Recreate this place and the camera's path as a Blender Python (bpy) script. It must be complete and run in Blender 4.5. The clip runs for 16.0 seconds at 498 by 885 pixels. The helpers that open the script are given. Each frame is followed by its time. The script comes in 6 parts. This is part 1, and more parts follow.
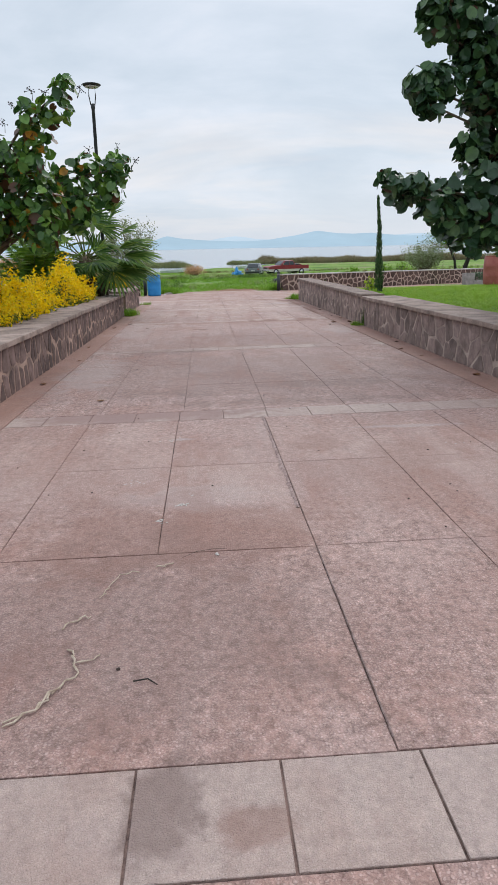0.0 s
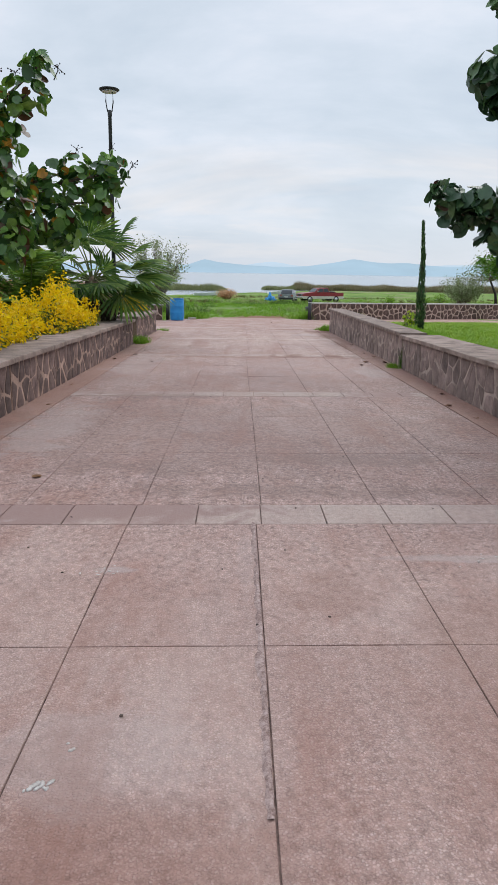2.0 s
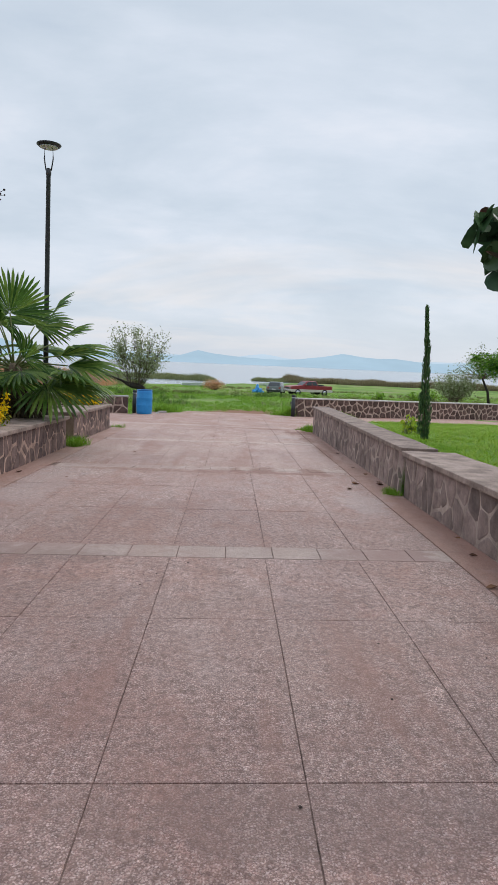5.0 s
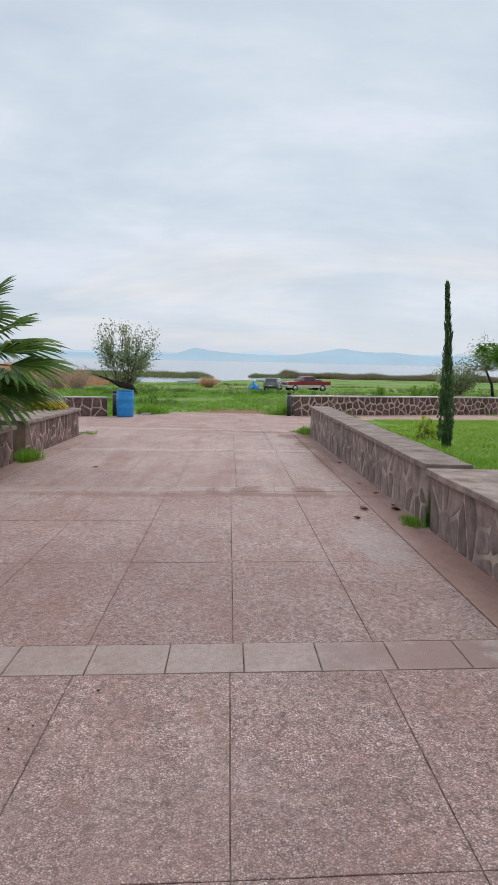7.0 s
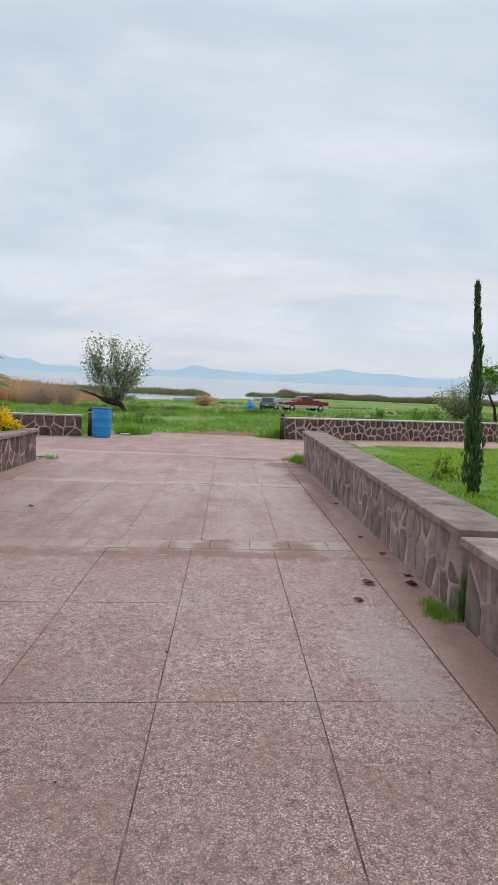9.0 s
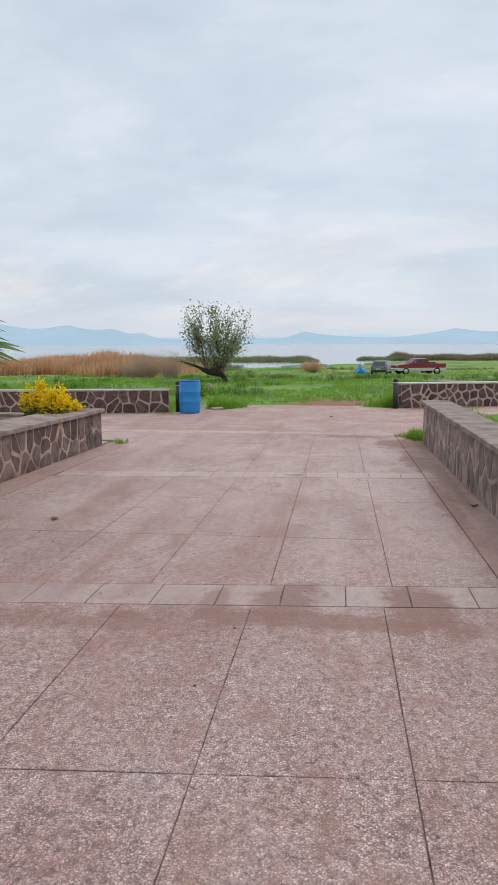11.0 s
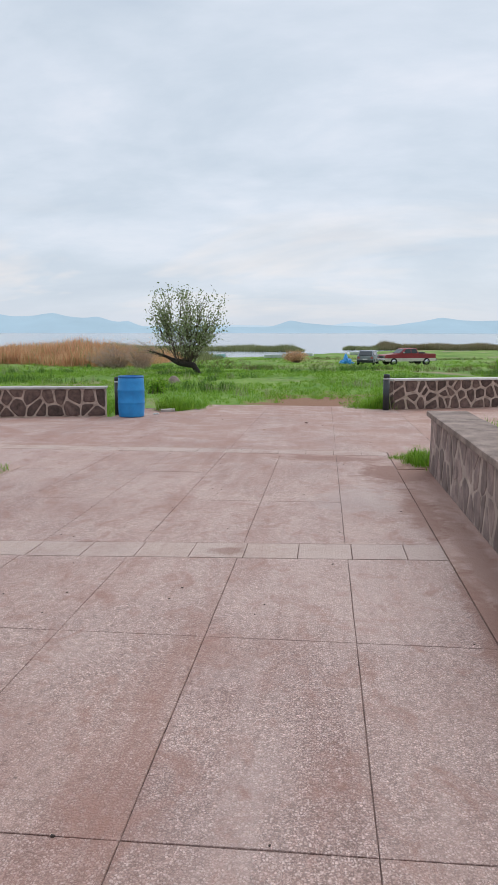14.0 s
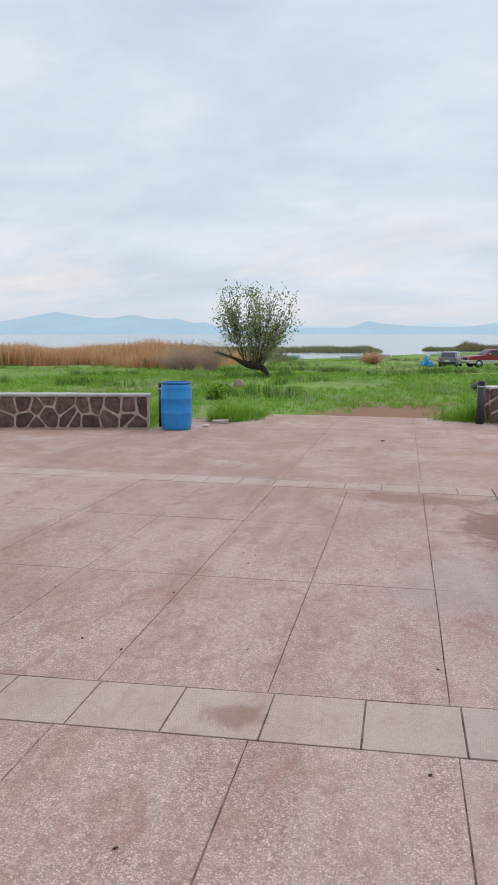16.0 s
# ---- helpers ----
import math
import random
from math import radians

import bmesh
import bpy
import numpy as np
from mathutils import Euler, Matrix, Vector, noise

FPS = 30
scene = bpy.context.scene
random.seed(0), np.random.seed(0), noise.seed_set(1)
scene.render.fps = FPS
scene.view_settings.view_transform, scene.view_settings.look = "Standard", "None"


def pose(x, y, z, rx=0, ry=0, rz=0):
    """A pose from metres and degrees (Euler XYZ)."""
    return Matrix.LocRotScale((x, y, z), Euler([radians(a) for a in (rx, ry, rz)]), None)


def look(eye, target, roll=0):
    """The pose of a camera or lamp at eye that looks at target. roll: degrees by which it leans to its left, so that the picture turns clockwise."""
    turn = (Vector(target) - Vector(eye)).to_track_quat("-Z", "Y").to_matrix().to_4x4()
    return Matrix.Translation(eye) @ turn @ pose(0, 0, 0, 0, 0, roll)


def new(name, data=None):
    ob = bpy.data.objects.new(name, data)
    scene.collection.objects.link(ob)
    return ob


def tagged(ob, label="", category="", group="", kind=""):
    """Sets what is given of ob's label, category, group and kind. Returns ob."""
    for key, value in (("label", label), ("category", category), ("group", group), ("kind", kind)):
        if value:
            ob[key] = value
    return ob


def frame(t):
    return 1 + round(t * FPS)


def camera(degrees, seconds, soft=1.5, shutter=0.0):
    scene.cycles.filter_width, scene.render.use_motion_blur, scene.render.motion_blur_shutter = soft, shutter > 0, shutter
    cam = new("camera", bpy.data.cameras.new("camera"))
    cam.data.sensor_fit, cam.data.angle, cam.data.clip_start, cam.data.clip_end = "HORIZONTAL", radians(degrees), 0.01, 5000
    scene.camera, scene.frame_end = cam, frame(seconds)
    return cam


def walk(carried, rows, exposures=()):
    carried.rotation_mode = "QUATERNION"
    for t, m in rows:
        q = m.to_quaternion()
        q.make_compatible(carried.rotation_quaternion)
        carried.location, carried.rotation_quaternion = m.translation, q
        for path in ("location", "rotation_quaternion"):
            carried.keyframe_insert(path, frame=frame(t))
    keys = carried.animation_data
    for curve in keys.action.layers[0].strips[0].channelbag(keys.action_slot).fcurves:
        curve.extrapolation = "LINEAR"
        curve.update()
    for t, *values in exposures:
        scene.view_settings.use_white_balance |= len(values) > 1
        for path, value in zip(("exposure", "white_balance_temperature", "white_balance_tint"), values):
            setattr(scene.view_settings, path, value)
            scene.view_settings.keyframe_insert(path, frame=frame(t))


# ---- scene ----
cam = camera(40.2, 16.0)
# The promenade slopes gently down to the lake; everything on it is laid out on its own level plan.
SL = Matrix.Rotation(math.radians(-1.127), 4, "X")
PATH = [
    (0.0, (0.573, 1.566, 1.401), (0.689, 3.496, 0.887), -1.2),
    (0.5, (0.683, 2.134, 1.371), (0.776, 4.069, 0.873), 1.9),
    (1.0, (0.813, 2.618, 1.378), (0.889, 4.533, 0.806), 1.2),
    (1.5, (0.928, 3.129, 1.408), (0.956, 5.05, 0.852), 1.5),
    (2.0, (0.969, 3.684, 1.453), (1.004, 5.633, 1.006), 1.0),
    (2.5, (1.093, 4.252, 1.468), (1.124, 6.206, 1.046), -0.3),
    (3.0, (1.218, 4.797, 1.467), (1.254, 6.776, 1.179), -0.9),
    (3.5, (1.324, 5.347, 1.481), (1.475, 7.323, 1.209), -0.4),
    (4.0, (1.41, 5.848, 1.524), (1.476, 7.835, 1.302), 2.2),
    (4.2, (1.442, 6.111, 1.505), (1.504, 8.101, 1.319), 2.5),
    (6.3, (1.83, 8.661, 1.582), (1.851, 10.651, 1.384), 2.0),
    (6.5, (1.852, 8.854, 1.558), (1.864, 10.847, 1.394), 1.9),
    (7.0, (1.911, 9.449, 1.557), (1.973, 11.438, 1.357), 1.3),
    (7.5, (2.047, 10.001, 1.58), (2.121, 11.983, 1.327), 2.2),
    (8.0, (2.096, 10.563, 1.584), (2.251, 12.546, 1.382), 4.0),
    (8.5, (2.249, 11.078, 1.593), (2.491, 13.052, 1.39), 1.7),
    (9.0, (2.262, 11.611, 1.588), (2.33, 13.605, 1.442), 2.5),
    (9.5, (2.278, 12.215, 1.586), (2.213, 14.207, 1.419), 1.2),
    (9.7, (2.309, 12.487, 1.574), (2.193, 14.475, 1.39), 0.5),
    (11.8, (2.609, 15.35, 1.556), (2.313, 17.311, 1.301), -0.5),
    (12.0, (2.646, 15.62, 1.549), (2.338, 17.582, 1.316), -0.7),
    (12.5, (2.673, 16.246, 1.552), (2.355, 18.201, 1.275), 1.3),
    (13.0, (2.691, 16.868, 1.566), (2.429, 18.831, 1.285), 0.8),
    (13.5, (2.714, 17.497, 1.582), (2.407, 19.449, 1.271), 1.0),
    (14.0, (2.674, 18.098, 1.59), (2.457, 20.066, 1.309), 0.2),
    (14.5, (2.7, 18.681, 1.616), (2.425, 20.646, 1.368), 0.5),
    (15.0, (2.624, 19.292, 1.606), (2.269, 21.235, 1.293), 1.8),
    (15.5, (2.628, 19.903, 1.594), (2.315, 21.855, 1.293), 0.6),
    (16.0, (2.607, 20.522, 1.59), (2.173, 22.455, 1.311), 0.2),
]
walk(cam, [(t, SL @ look(eye, aim, lean)) for t, eye, aim, lean in PATH], [(0.0, 0.08), (4.0, 0.03), (9.0, 0.0), (12.0, 0.03), (16.0, 0.04)])

# ---- world and sun ----
world = bpy.data.worlds.new("overcast_sky")
scene.world = world
world.use_nodes = True


def wire(tree):
    """Helpers for a node tree: make a node, link two sockets, do arithmetic."""
    nodes, links = tree.nodes, tree.links

    def node(kind, **settings):
        n = nodes.new(kind)
        for key, value in settings.items():
            if key in n.inputs:
                n.inputs[key].default_value = value
        return n

    def link(a, b):
        links.new(a, b)

    def calc(op, a, b=None):
        n = nodes.new("ShaderNodeMath")
        n.operation = op
        for i, v in enumerate((a, b)):
            if v is None:
                continue
            if isinstance(v, (int, float)):
                n.inputs[i].default_value = v
            else:
                links.new(v, n.inputs[i])
        return n.outputs[0]

    def ramp(fac, *stops):
        n = nodes.new("ShaderNodeValToRGB")
        el = n.color_ramp.elements
        while len(el) < len(stops):
            el.new(0.5)
        for e, (p, c) in zip(el, stops):
            e.position = p
            e.color = (*c, 1) if isinstance(c, tuple) else (c, c, c, 1)
        links.new(fac, n.inputs[0])
        return n.outputs[0]

    def mix(fac, a, b, mode="MIX"):
        n = nodes.new("ShaderNodeMix")
        n.data_type, n.blend_type = "RGBA", mode
        for socket, v in ((n.inputs[0], fac), (n.inputs[6], a), (n.inputs[7], b)):
            if isinstance(v, (int, float)):
                socket.default_value = v
            elif isinstance(v, tuple):
                socket.default_value = (*v, 1)
            else:
                links.new(v, socket)
        return n.outputs[2]

    def noise_at(vector, scale, detail=4.0, rough=0.55, stretch=None, distortion=0.0):
        if stretch is not None:
            m = nodes.new("ShaderNodeMapping")
            m.inputs["Scale"].default_value = stretch
            links.new(vector, m.inputs[0])
            vector = m.outputs[0]
        n = nodes.new("ShaderNodeTexNoise")
        n.inputs["Scale"].default_value, n.inputs["Detail"].default_value = scale, detail
        n.inputs["Roughness"].default_value, n.inputs["Distortion"].default_value = rough, distortion
        links.new(vector, n.inputs["Vector"])
        return n.outputs[0]

    return node, link, calc, ramp, mix, noise_at


SUN_ELEVATION, SUN_AZIMUTH = 42.0, 35.0


def build_sky():
    node, link, calc, ramp, mix, noise_at = wire(world.node_tree)
    back = world.node_tree.nodes["Background"]
    sky = node("ShaderNodeTexSky")
    sky.sky_type, sky.sun_disc = "NISHITA", False
    sky.sun_elevation, sky.sun_rotation = radians(SUN_ELEVATION), radians(SUN_AZIMUTH)
    coord = node("ShaderNodeTexCoord")
    split = node("ShaderNodeSeparateXYZ")
    link(coord.outputs["Generated"], split.inputs[0])
    up = calc("MAXIMUM", split.outputs[2], 0.0)
    flat = calc("ADD", up, 0.36)
    plane = node("ShaderNodeCombineXYZ")
    link(calc("DIVIDE", split.outputs[0], flat), plane.inputs[0])
    link(calc("DIVIDE", split.outputs[1], flat), plane.inputs[1])
    big = noise_at(plane.outputs[0], 1.7, 7, 0.55, (0.75, 1.2, 1), 0.25)
    fine = noise_at(plane.outputs[0], 4.5, 7, 0.6, (0.7, 1.3, 1), 0.35)
    both = calc("ADD", calc("MULTIPLY", big, 0.8), calc("MULTIPLY", fine, 0.2))
    cloud = ramp(both, (0.36, (4.9, 5.65, 6.6)), (0.46, (5.5, 6.2, 7.05)), (0.54, (6.15, 6.75, 7.6)), (0.64, (7.2, 7.5, 8.2)))
    # warm breaks low over the far shore
    low = ramp(up, (0.0, 0.0), (0.02, 0.35), (0.06, 0.75), (0.13, 0.4), (0.2, 0.0))
    gap = ramp(noise_at(plane.outputs[0], 1.5, 5, 0.6, (0.4, 1.0, 1), 0.4), (0.50, 0.0), (0.62, 1.0))
    cloud = mix(calc("MULTIPLY", low, gap), cloud, (9.4, 8.2, 7.5))
    # haze above the horizon, and the brighter vault overhead of an overcast day
    haze = ramp(up, (0.0, 1.0), (0.05, 0.45), (0.14, 0.0))
    cloud = mix(calc("MULTIPLY", haze, 0.75), cloud, (5.8, 6.3, 7.15))
    vault = ramp(up, (0.0, 1.0), (0.45, 1.0), (0.62, VAULT), (1.0, VAULT))
    cloud = mix(1.0, cloud, vault, "MULTIPLY")
    link(mix(0.93, sky.outputs[0], cloud), back.inputs["Color"])
    back.inputs["Strength"].default_value = 0.112


VAULT = 1.55
build_sky()
sun = new("sun", bpy.data.lights.new("sun", "SUN"))
sun.data.energy, sun.data.angle, sun.data.color = 1.1, radians(40), (1.0, 0.96, 0.9)
sun.matrix_basis = pose(0, 0, 50, 90 - SUN_ELEVATION, 0, 180 - SUN_AZIMUTH)


# ---- materials ----
def material(name, rough=0.8, metal=0.0, spec=0.4):
    m = bpy.data.materials.new(name)
    m.use_nodes = True
    shader = m.node_tree.nodes["Principled BSDF"]
    shader.inputs["Roughness"].default_value = rough
    shader.inputs["Metallic"].default_value = metal
    shader.inputs["Specular IOR Level"].default_value = spec
    return m, shader, wire(m.node_tree)


def bump(node, link, shader, height, strength, distance):
    b = node("ShaderNodeBump", Strength=strength, Distance=distance)
    link(height, b.inputs["Height"])
    link(b.outputs[0], shader.inputs["Normal"])


def mottled(name, dark, light, scale=8.0, rough=0.85, fine=120.0, relief=0.3, depth=0.003, per_piece=0.15, metal=0.0, spec=0.35, stretch=None):
    """A plain worn surface: two scales of variation, a little per piece."""
    m, shader, (node, link, calc, ramp, mix, noise_at) = material(name, rough, metal, spec)
    at = node("ShaderNodeTexCoord").outputs["Object"]
    geo = node("ShaderNodeNewGeometry").outputs["Position"]
    where = geo if per_piece else at
    broad = noise_at(where, scale, 5, 0.6, stretch)
    grain = noise_at(where, fine, 3, 0.6, stretch)
    v = calc("ADD", calc("MULTIPLY", broad, 0.7), calc("MULTIPLY", grain, 0.3))
    colour = ramp(v, (0.36, dark), (0.62, light))
    info = node("ShaderNodeObjectInfo").outputs["Random"]
    shade = calc("ADD", calc("MULTIPLY", info, per_piece * 2), 1 - per_piece)
    grey = node("ShaderNodeCombineColor")
    for i in range(3):
        link(shade, grey.inputs[i])
    link(mix(1.0, colour, grey.outputs[0], "MULTIPLY"), shader.inputs["Base Color"])
    bump(node, link, shader, v, relief, depth)
    return m


def slab_material(name, dark, mid, light, gravel, soil=1.0, stains=(), bare=1.0):
    """Washed concrete: chippings that stand out where the paste has worn, red earth, dust and spills in patches."""
    m, shader, (node, link, calc, ramp, mix, noise_at) = material(name, 0.68, 0.0, 0.45)
    at = node("ShaderNodeNewGeometry").outputs["Position"]
    xyz = node("ShaderNodeSeparateXYZ")
    link(at, xyz.inputs[0])
    wander = noise_at(at, 60.0, 2, 0.5)
    shifted = node("ShaderNodeVectorMath")
    shifted.operation = "MULTIPLY_ADD"
    link(wander, shifted.inputs[0])
    shifted.inputs[1].default_value = (0.012, 0.012, 0.012)
    link(at, shifted.inputs[2])
    tones = []
    for scale in (gravel, gravel * 2.1):
        cells = node("ShaderNodeTexVoronoi", Scale=scale)
        link(shifted.outputs[0], cells.inputs["Vector"])
        hue = node("ShaderNodeSeparateColor")
        link(cells.outputs["Color"], hue.inputs[0])
        tones.append((hue.outputs[0], cells.outputs["Distance"]))
    chip = ramp(tones[0][0], (0.0, tuple(c * 0.8 for c in dark)), (0.3, mid), (0.6, tuple((p + q) / 2 for p, q in zip(mid, light))), (0.85, light), (1.0, tuple(c * 1.25 for c in light)))
    grit = ramp(tones[1][0], (0.0, tuple(c * 0.55 for c in dark)), (0.45, dark), (0.8, mid), (1.0, light))
    round_chip = ramp(tones[0][1], (0.34, 1.0), (0.56, 0.0))
    fine = noise_at(at, gravel * 2.2, 3, 0.65)
    speck = calc("ADD", calc("MULTIPLY", round_chip, calc("ADD", calc("MULTIPLY", tones[0][0], 0.5), 0.3)), calc("MULTIPLY", fine, 0.25))
    stony = mix(round_chip, grit, chip)
    pitted = noise_at(at, 38.0, 5, 0.7)
    paste = mix(0.24, ramp(calc("ADD", calc("MULTIPLY", fine, 0.5), calc("MULTIPLY", pitted, 0.5)), (0.34, tuple(c * 0.74 for c in mid)), (0.5, mid), (0.66, tuple(c * 1.25 for c in mid))), stony)
    stretch = ramp(calc("DIVIDE", xyz.outputs[1], 40.0), (0.0, 0.28), (0.17, 0.2), (0.22, 0.7), (0.44, 0.75), (0.56, 0.75), (0.8, 0.5))
    shown = calc("ADD", stretch, calc("MULTIPLY", calc("SUBTRACT", noise_at(at, 0.8, 5, 0.6, (1, 0.7, 1), 0.6), 0.5), 1.3))
    colour = mix(calc("MULTIPLY", ramp(shown, (0.2, 0.15), (0.75, 1.0)), bare), paste, stony)
    patch = noise_at(at, 0.75, 6, 0.62, (1.0, 0.75, 1.0), 0.5)
    colour = mix(calc("MULTIPLY", ramp(patch, (0.48, 0.0), (0.66, 0.6)), soil), colour, (0.235, 0.118, 0.095))
    worn = noise_at(at, 1.9, 7, 0.68, (0.8, 0.5, 1.0), 0.3)
    colour = mix(ramp(worn, (0.54, 0.0), (0.72, 0.42)), colour, (0.40, 0.315, 0.295))
    damp = noise_at(at, 0.42, 5, 0.6, (1, 1, 1), 0.9)
    colour = mix(ramp(damp, (0.55, 0.0), (0.68, 0.3)), colour, (0.16, 0.092, 0.082))
    # pale dust trodden over the lakeside end; its grading paints in the brighter exposure
    dust_and_exposure = calc("MULTIPLY", ramp(calc("DIVIDE", xyz.outputs[1], 40.0), (0.0, 0.08), (0.11, 0.1), (0.14, 0.35), (0.17, 0.4), (0.22, 0.04), (0.36, 0.04), (0.5, 0.45), (0.58, 0.66)), ramp(noise_at(at, 0.9, 6, 0.6, (1.0, 0.5, 1.0), 0.7), (0.3, 0.35), (0.6, 1.0)))
    colour = mix(dust_and_exposure, colour, mix(0.72, (0.53, 0.40, 0.345), mix(0.42, stony, (0.70, 0.53, 0.455))))
    red = noise_at(at, 1.5, 7, 0.68, (1.1, 0.55, 1.0), 0.25)
    colour = mix(calc("MULTIPLY", ramp(red, (0.50, 0.0), (0.70, 0.55)), soil), colour, (0.29, 0.155, 0.12))
    # worn hollows between the coarser patches of chippings
    hollow = noise_at(at, 27.0, 6, 0.74, (1.0, 0.8, 1.0), 0.3)
    hollowed = calc("MULTIPLY", ramp(calc("DIVIDE", xyz.outputs[1], 40.0), (0.0, 0.9), (0.12, 0.85), (0.15, 0.3), (0.2, 1.0), (0.42, 1.0), (0.5, 0.45), (0.8, 0.3)), bare)
    colour = mix(hollowed, colour, ramp(hollow, (0.36, (0.60, 0.55, 0.54)), (0.48, (1.06, 1.06, 1.06)), (0.62, (1.42, 1.40, 1.39))), "MULTIPLY")
    # brushed and trodden lengthwise: pale tracks with red earth between
    track = noise_at(at, 1.25, 6, 0.62, (1.9, 0.2, 1.0), 0.35)
    track_mask = ramp(noise_at(at, 0.5, 4, 0.6), (0.38, 0.1), (0.6, 1.0))
    colour = mix(calc("MULTIPLY", ramp(track, (0.50, 0.0), (0.66, 0.5)), calc("MULTIPLY", track_mask, ramp(calc("DIVIDE", xyz.outputs[1], 40.0), (0.18, 0.8), (0.21, 0.2), (0.42, 0.3), (0.5, 1.0)))), colour, (0.50, 0.385, 0.345))
    colour = mix(calc("MULTIPLY", ramp(track, (0.33, 0.62), (0.47, 0.0)), calc("MULTIPLY", track_mask, soil)), colour, (0.29, 0.145, 0.11))
    # small rusty scuffs
    scuff = noise_at(at, 5.0, 6, 0.7, (1.0, 0.7, 1.0), 0.6)
    colour = mix(calc("MULTIPLY", ramp(scuff, (0.52, 0.0), (0.66, 0.6)), calc("MULTIPLY", soil, ramp(calc("DIVIDE", xyz.outputs[1], 40.0), (0.0, 0.55), (0.2, 0.4), (0.45, 1.0)))), colour, (0.30, 0.155, 0.118))
    # red earth carried in from the track at the lakeside end
    earth = calc("MULTIPLY", ramp(calc("DIVIDE", xyz.outputs[1], 40.0), (0.66, 0.0), (0.72, 0.6), (0.9, 0.75)), ramp(noise_at(at, 1.3, 7, 0.7, (0.7, 1.0, 1.0), 0.6), (0.42, 0.0), (0.58, 1.0)))
    colour = mix(calc("MULTIPLY", earth, soil), colour, (0.33, 0.175, 0.132))
    # fallen seeds and pits: small dark marks, and pale chips
    pits = node("ShaderNodeTexVoronoi", Scale=7.0)
    link(at, pits.inputs["Vector"])
    spot = calc("MULTIPLY", ramp(pits.outputs["Distance"], (0.035, 0.5), (0.07, 0.0)), ramp(noise_at(at, 1.1, 3, 0.5), (0.48, 0.0), (0.58, 1.0)))
    colour = mix(spot, colour, (0.07, 0.045, 0.04))
    # spills and mud with a shape of their own
    ragged = calc("ADD", calc("MULTIPLY", calc("SUBTRACT", noise_at(at, 2.6, 6, 0.65, None, 0.8), 0.5), 2.3), calc("MULTIPLY", calc("SUBTRACT", noise_at(at, 14.0, 4, 0.6), 0.5), 0.6))
    for sx, sy, wide, deep, strength, tint in stains:
        dx = calc("POWER", calc("ABSOLUTE", calc("DIVIDE", calc("SUBTRACT", xyz.outputs[0], sx), wide)), 2.0)
        dy = calc("POWER", calc("ABSOLUTE", calc("DIVIDE", calc("SUBTRACT", xyz.outputs[1], sy), deep)), 2.0)
        d = calc("ADD", calc("SQRT", calc("ADD", dx, dy)), ragged)
        colour = mix(ramp(d, (0.55, strength), (1.0, 0.0)), colour, tint)
    info = node("ShaderNodeObjectInfo").outputs["Random"]
    tone = ramp(info, (0.0, (0.985, 0.95, 0.95)), (1.0, (1.02, 0.985, 0.97)))
    link(mix(1.0, colour, tone, "MULTIPLY"), shader.inputs["Base Color"])
    bump(node, link, shader, speck, 0.8, 0.005)
    return m


MUD, GRIME, PALE, PINK = (0.235, 0.116, 0.085), (0.17, 0.112, 0.097), (0.44, 0.37, 0.35), (0.30, 0.19, 0.17)
STAINS = ((0.2, 4.1, 1.0, 1.0, 0.4, GRIME), (3.62, 24.7, 0.2, 1.3, 0.75, MUD), (3.66, 21.6, 0.12, 1.8, 0.7, MUD), (3.85, 23.0, 0.15, 2.5, 0.5, MUD), (1.0, 10.4, 3.4, 2.2, 0.32, GRIME), (3.6, 26.75, 0.6, 0.8, 0.92, MUD), (2.75, 27.8, 0.9, 0.3, 0.7, MUD), (2.16, 18.45, 0.22, 0.42, 0.7, MUD), (3.0, 18.45, 0.3, 0.5, 0.8, MUD), (1.72, 18.4, 0.1, 0.3, 0.5, MUD), (2.4, 18.17, 1.7, 0.16, 0.7, MUD), (0.4, 18.0, 1.4, 0.16, 0.5, MUD),
          (0.4, 3.1, 0.13, 0.25, 0.6, GRIME), (0.66, 3.0, 0.1, 0.07, 0.45, MUD), (1.5, 8.45, 1.5, 0.22, 0.32, GRIME), (0.4, 9.0, 0.6, 0.3, 0.25, GRIME), (1.9, 9.4, 0.9, 0.25, 0.3, GRIME), (1.45, 6.75, 0.3, 0.35, 0.32, MUD), (2.1, 6.3, 0.5, 0.4, 0.25, MUD), (1.96, 23.2, 0.2, 0.13, 0.6, MUD), (1.45, 26.3, 0.12, 0.7, 0.3, MUD),
          (1.2, 14.0, 3.2, 1.7, 0.18, GRIME), (-0.2, 12.7, 1.1, 0.45, 0.35, GRIME), (2.9, 13.1, 0.45, 0.28, 0.5, PINK), (0.3, 5.0, 1.1, 0.6, 0.45, MUD), (-0.95, 10.6, 0.4, 1.7, 0.4, PALE), (-0.9, 16.5, 0.5, 2.0, 0.35, PALE), (3.35, 15.8, 0.4, 0.9, 0.4, PALE), (0.5, 5.55, 0.6, 0.25, 0.3, PALE), (1.02, 7.1, 0.05, 0.5, 0.18, PALE), (2.3, 7.2, 0.5, 0.06, 0.5, PALE), (0.35, 7.0, 0.15, 0.05, 0.55, PALE), (3.0, 25.2, 0.5, 0.7, 0.4, PALE))
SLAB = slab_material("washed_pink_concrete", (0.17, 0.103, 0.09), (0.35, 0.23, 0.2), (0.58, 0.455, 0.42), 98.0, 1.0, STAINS)
